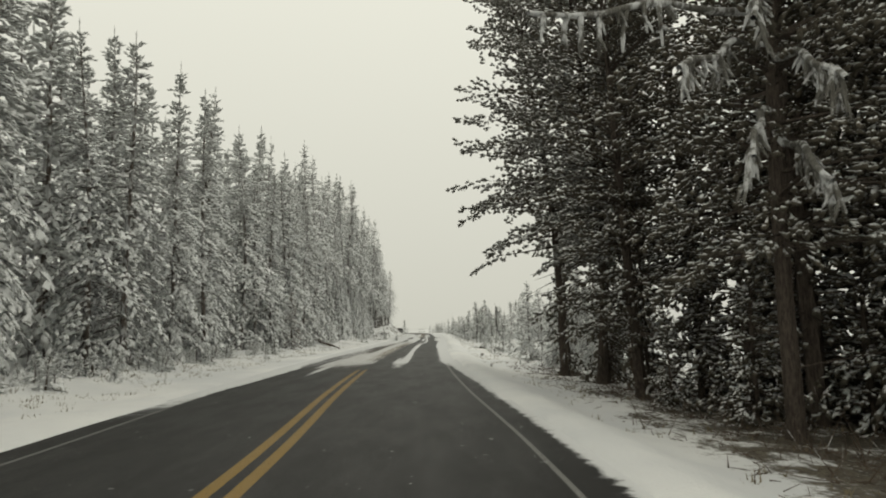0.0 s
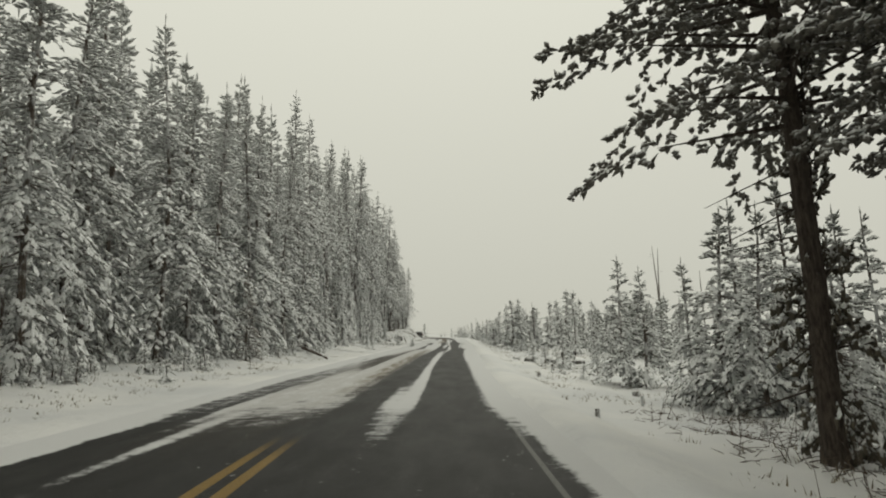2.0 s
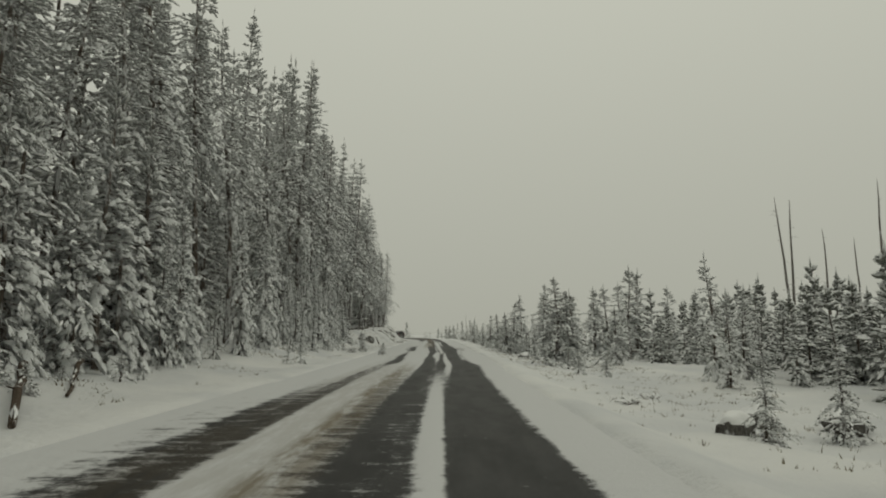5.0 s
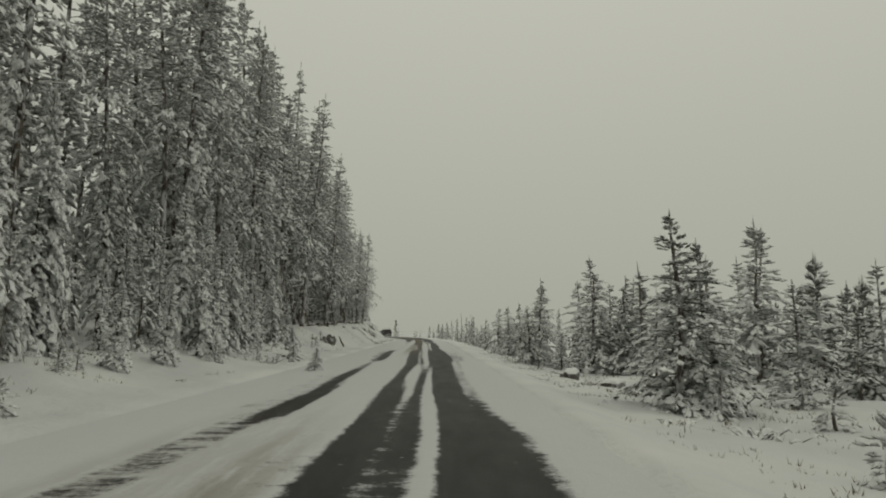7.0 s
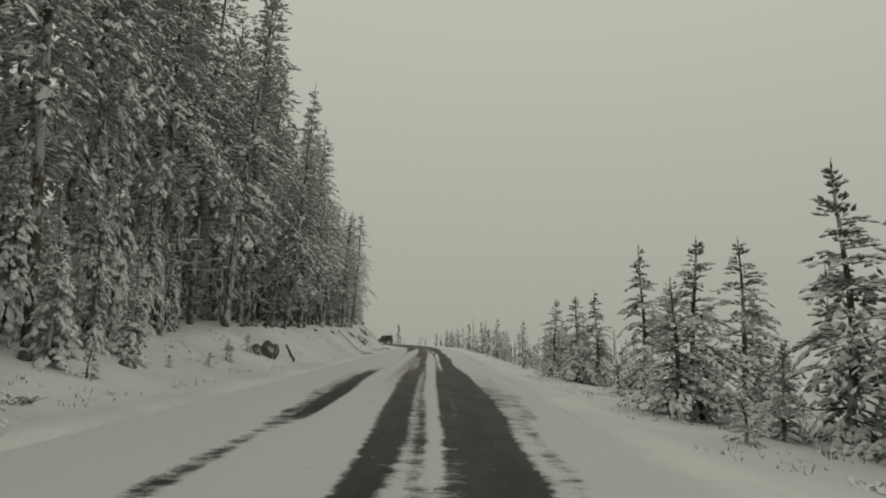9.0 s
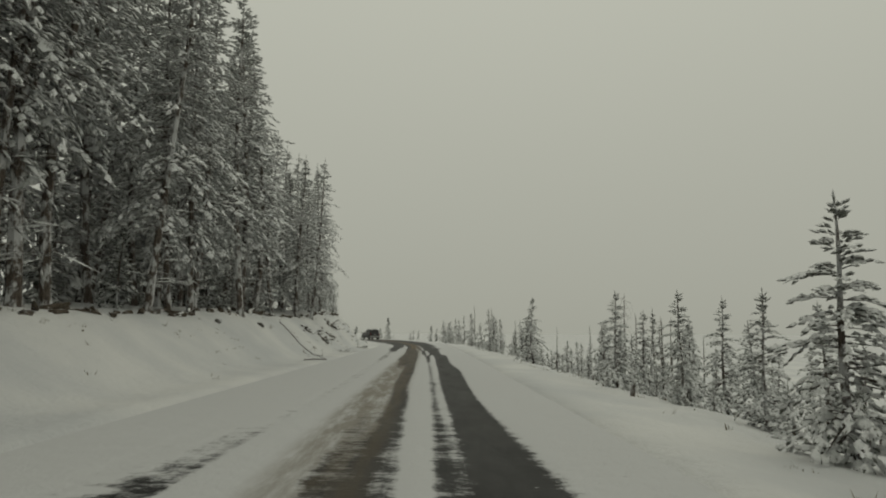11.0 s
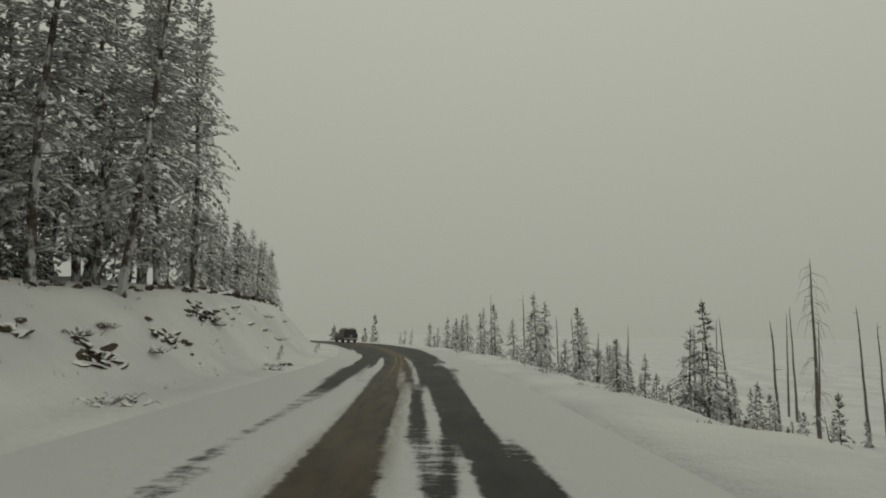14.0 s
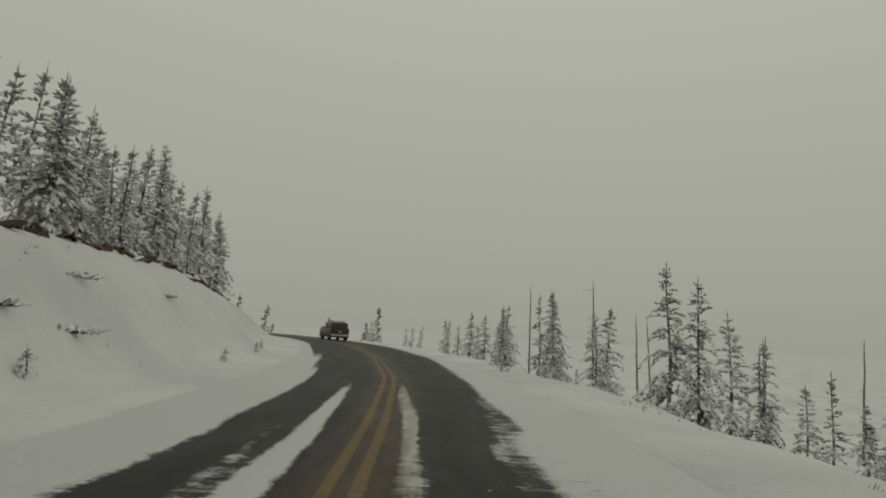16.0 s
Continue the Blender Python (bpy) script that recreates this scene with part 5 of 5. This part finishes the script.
def vehicle():
    """A dark wagon with a roof rack that drives ahead in the lane."""
    car = new("car")
    body = part("body", box_mesh("body", (1.90, 4.75, 0.86), (0, 0, 0.73), 0.13, CAR_PAINT, (0.97, 0.985)), car)
    part("cabin", box_mesh("cabin", (1.78, 3.05, 0.66), (0, -0.75, 1.46), 0.10, CAR_PAINT, (0.80, 0.86), -0.05), car)
    part("rear_window", box_mesh("rear_window", (1.36, 0.04, 0.44), (0, -2.20, 1.50), 0.015, CAR_GLASS, (0.92, 1), 0.14), car, "dark tinted rear window")
    for side in (-1, 1):
        for y, ln in ((-1.75, 0.7), (-0.85, 0.85), (0.12, 0.8)):
            part("side_window", box_mesh("side_window", (0.03, ln, 0.40), (side * 0.835, y, 1.48), 0.01, CAR_GLASS, (1, 0.9), 0), car, "dark side window")
        part("tail_light", box_mesh("tail_light", (0.16, 0.06, 0.42), (side * 0.84, -2.36, 0.98), 0.02, TAIL_RED), car, "red tail light")
        mirror = part("wing_mirror", box_mesh("wing_mirror", (0.24, 0.10, 0.18), (side * 1.05, 0.55, 1.25), 0.03, CAR_TRIM), car)
        part("rack_rail", box_mesh("rack_rail", (0.05, 2.2, 0.05), (side * 0.62, -0.85, 1.86), 0.015, CAR_TRIM), car)
        for y in (1.45, -1.45):
            wheel = part("wheel", disc_mesh("wheel", 0.37, 0.22, 0.24, RUBBER), car, "black tyre")
            wheel.location = (side * 0.82, y, 0.37)
            part("rim", disc_mesh("rim", 0.225, 0.03, 0.18, CHROME), wheel, "metal rim")
    for y in (-1.6, -0.85, -0.1):
        part("rack_bar", box_mesh("rack_bar", (1.36, 0.05, 0.04), (0, y, 1.90), 0.012, CAR_TRIM), car)
    part("rear_bumper", box_mesh("rear_bumper", (1.84, 0.20, 0.22), (0, -2.42, 0.50), 0.05, CHROME), car, "pale metal rear bumper")
    part("front_bumper", box_mesh("front_bumper", (1.84, 0.20, 0.22), (0, 2.40, 0.58), 0.05, CAR_TRIM), car)
    part("plate", box_mesh("plate", (0.32, 0.02, 0.16), (0, -2.40, 0.86), 0.004, PLATE), car, "pale blank plate")
    part("windscreen", box_mesh("windscreen", (1.38, 0.04, 0.50), (0, 0.70, 1.46), 0.015, CAR_GLASS, (0.9, 1), -0.2), car)
    part("snow_dusting", box_mesh("snow_dusting", (1.25, 2.2, 0.05), (0, -0.85, 1.80), 0.02, SNOW), car, "dusting of snow on the roof")
    near, _ = along([(-13.6, 223.5)])
    i = near[0]
    right = np.array([TANGENT[i][1], -TANGENT[i][0]])
    x, y = LINE[i] + right * 1.6
    car.matrix_basis = pose(x, y, float(road_z(LINE[i, 1], LINE[i, 0])) + 0.01, 0, 0, math.degrees(math.atan2(TANGENT[i][1], TANGENT[i][0])) - 90)
    tagged(car, "dark station wagon with a roof rack on the snowy road", "car")


forest()
understory()
roadside_pines()
clearing()
low_shrubs()
snags()
rocks()
ledges()
scrub()
fallen_wood()
vehicle()
grass()
litter()
for base in DENSE + DENSE_FAR + TALL + TALL_FAR + YOUNG + DYING + THICKET + FAR + WRAP + SPARSE + EDGE + SHADE + UNDER + BACK + SHRUB:
    for o in (*base.children_recursive, base):
        bpy.data.objects.remove(o)
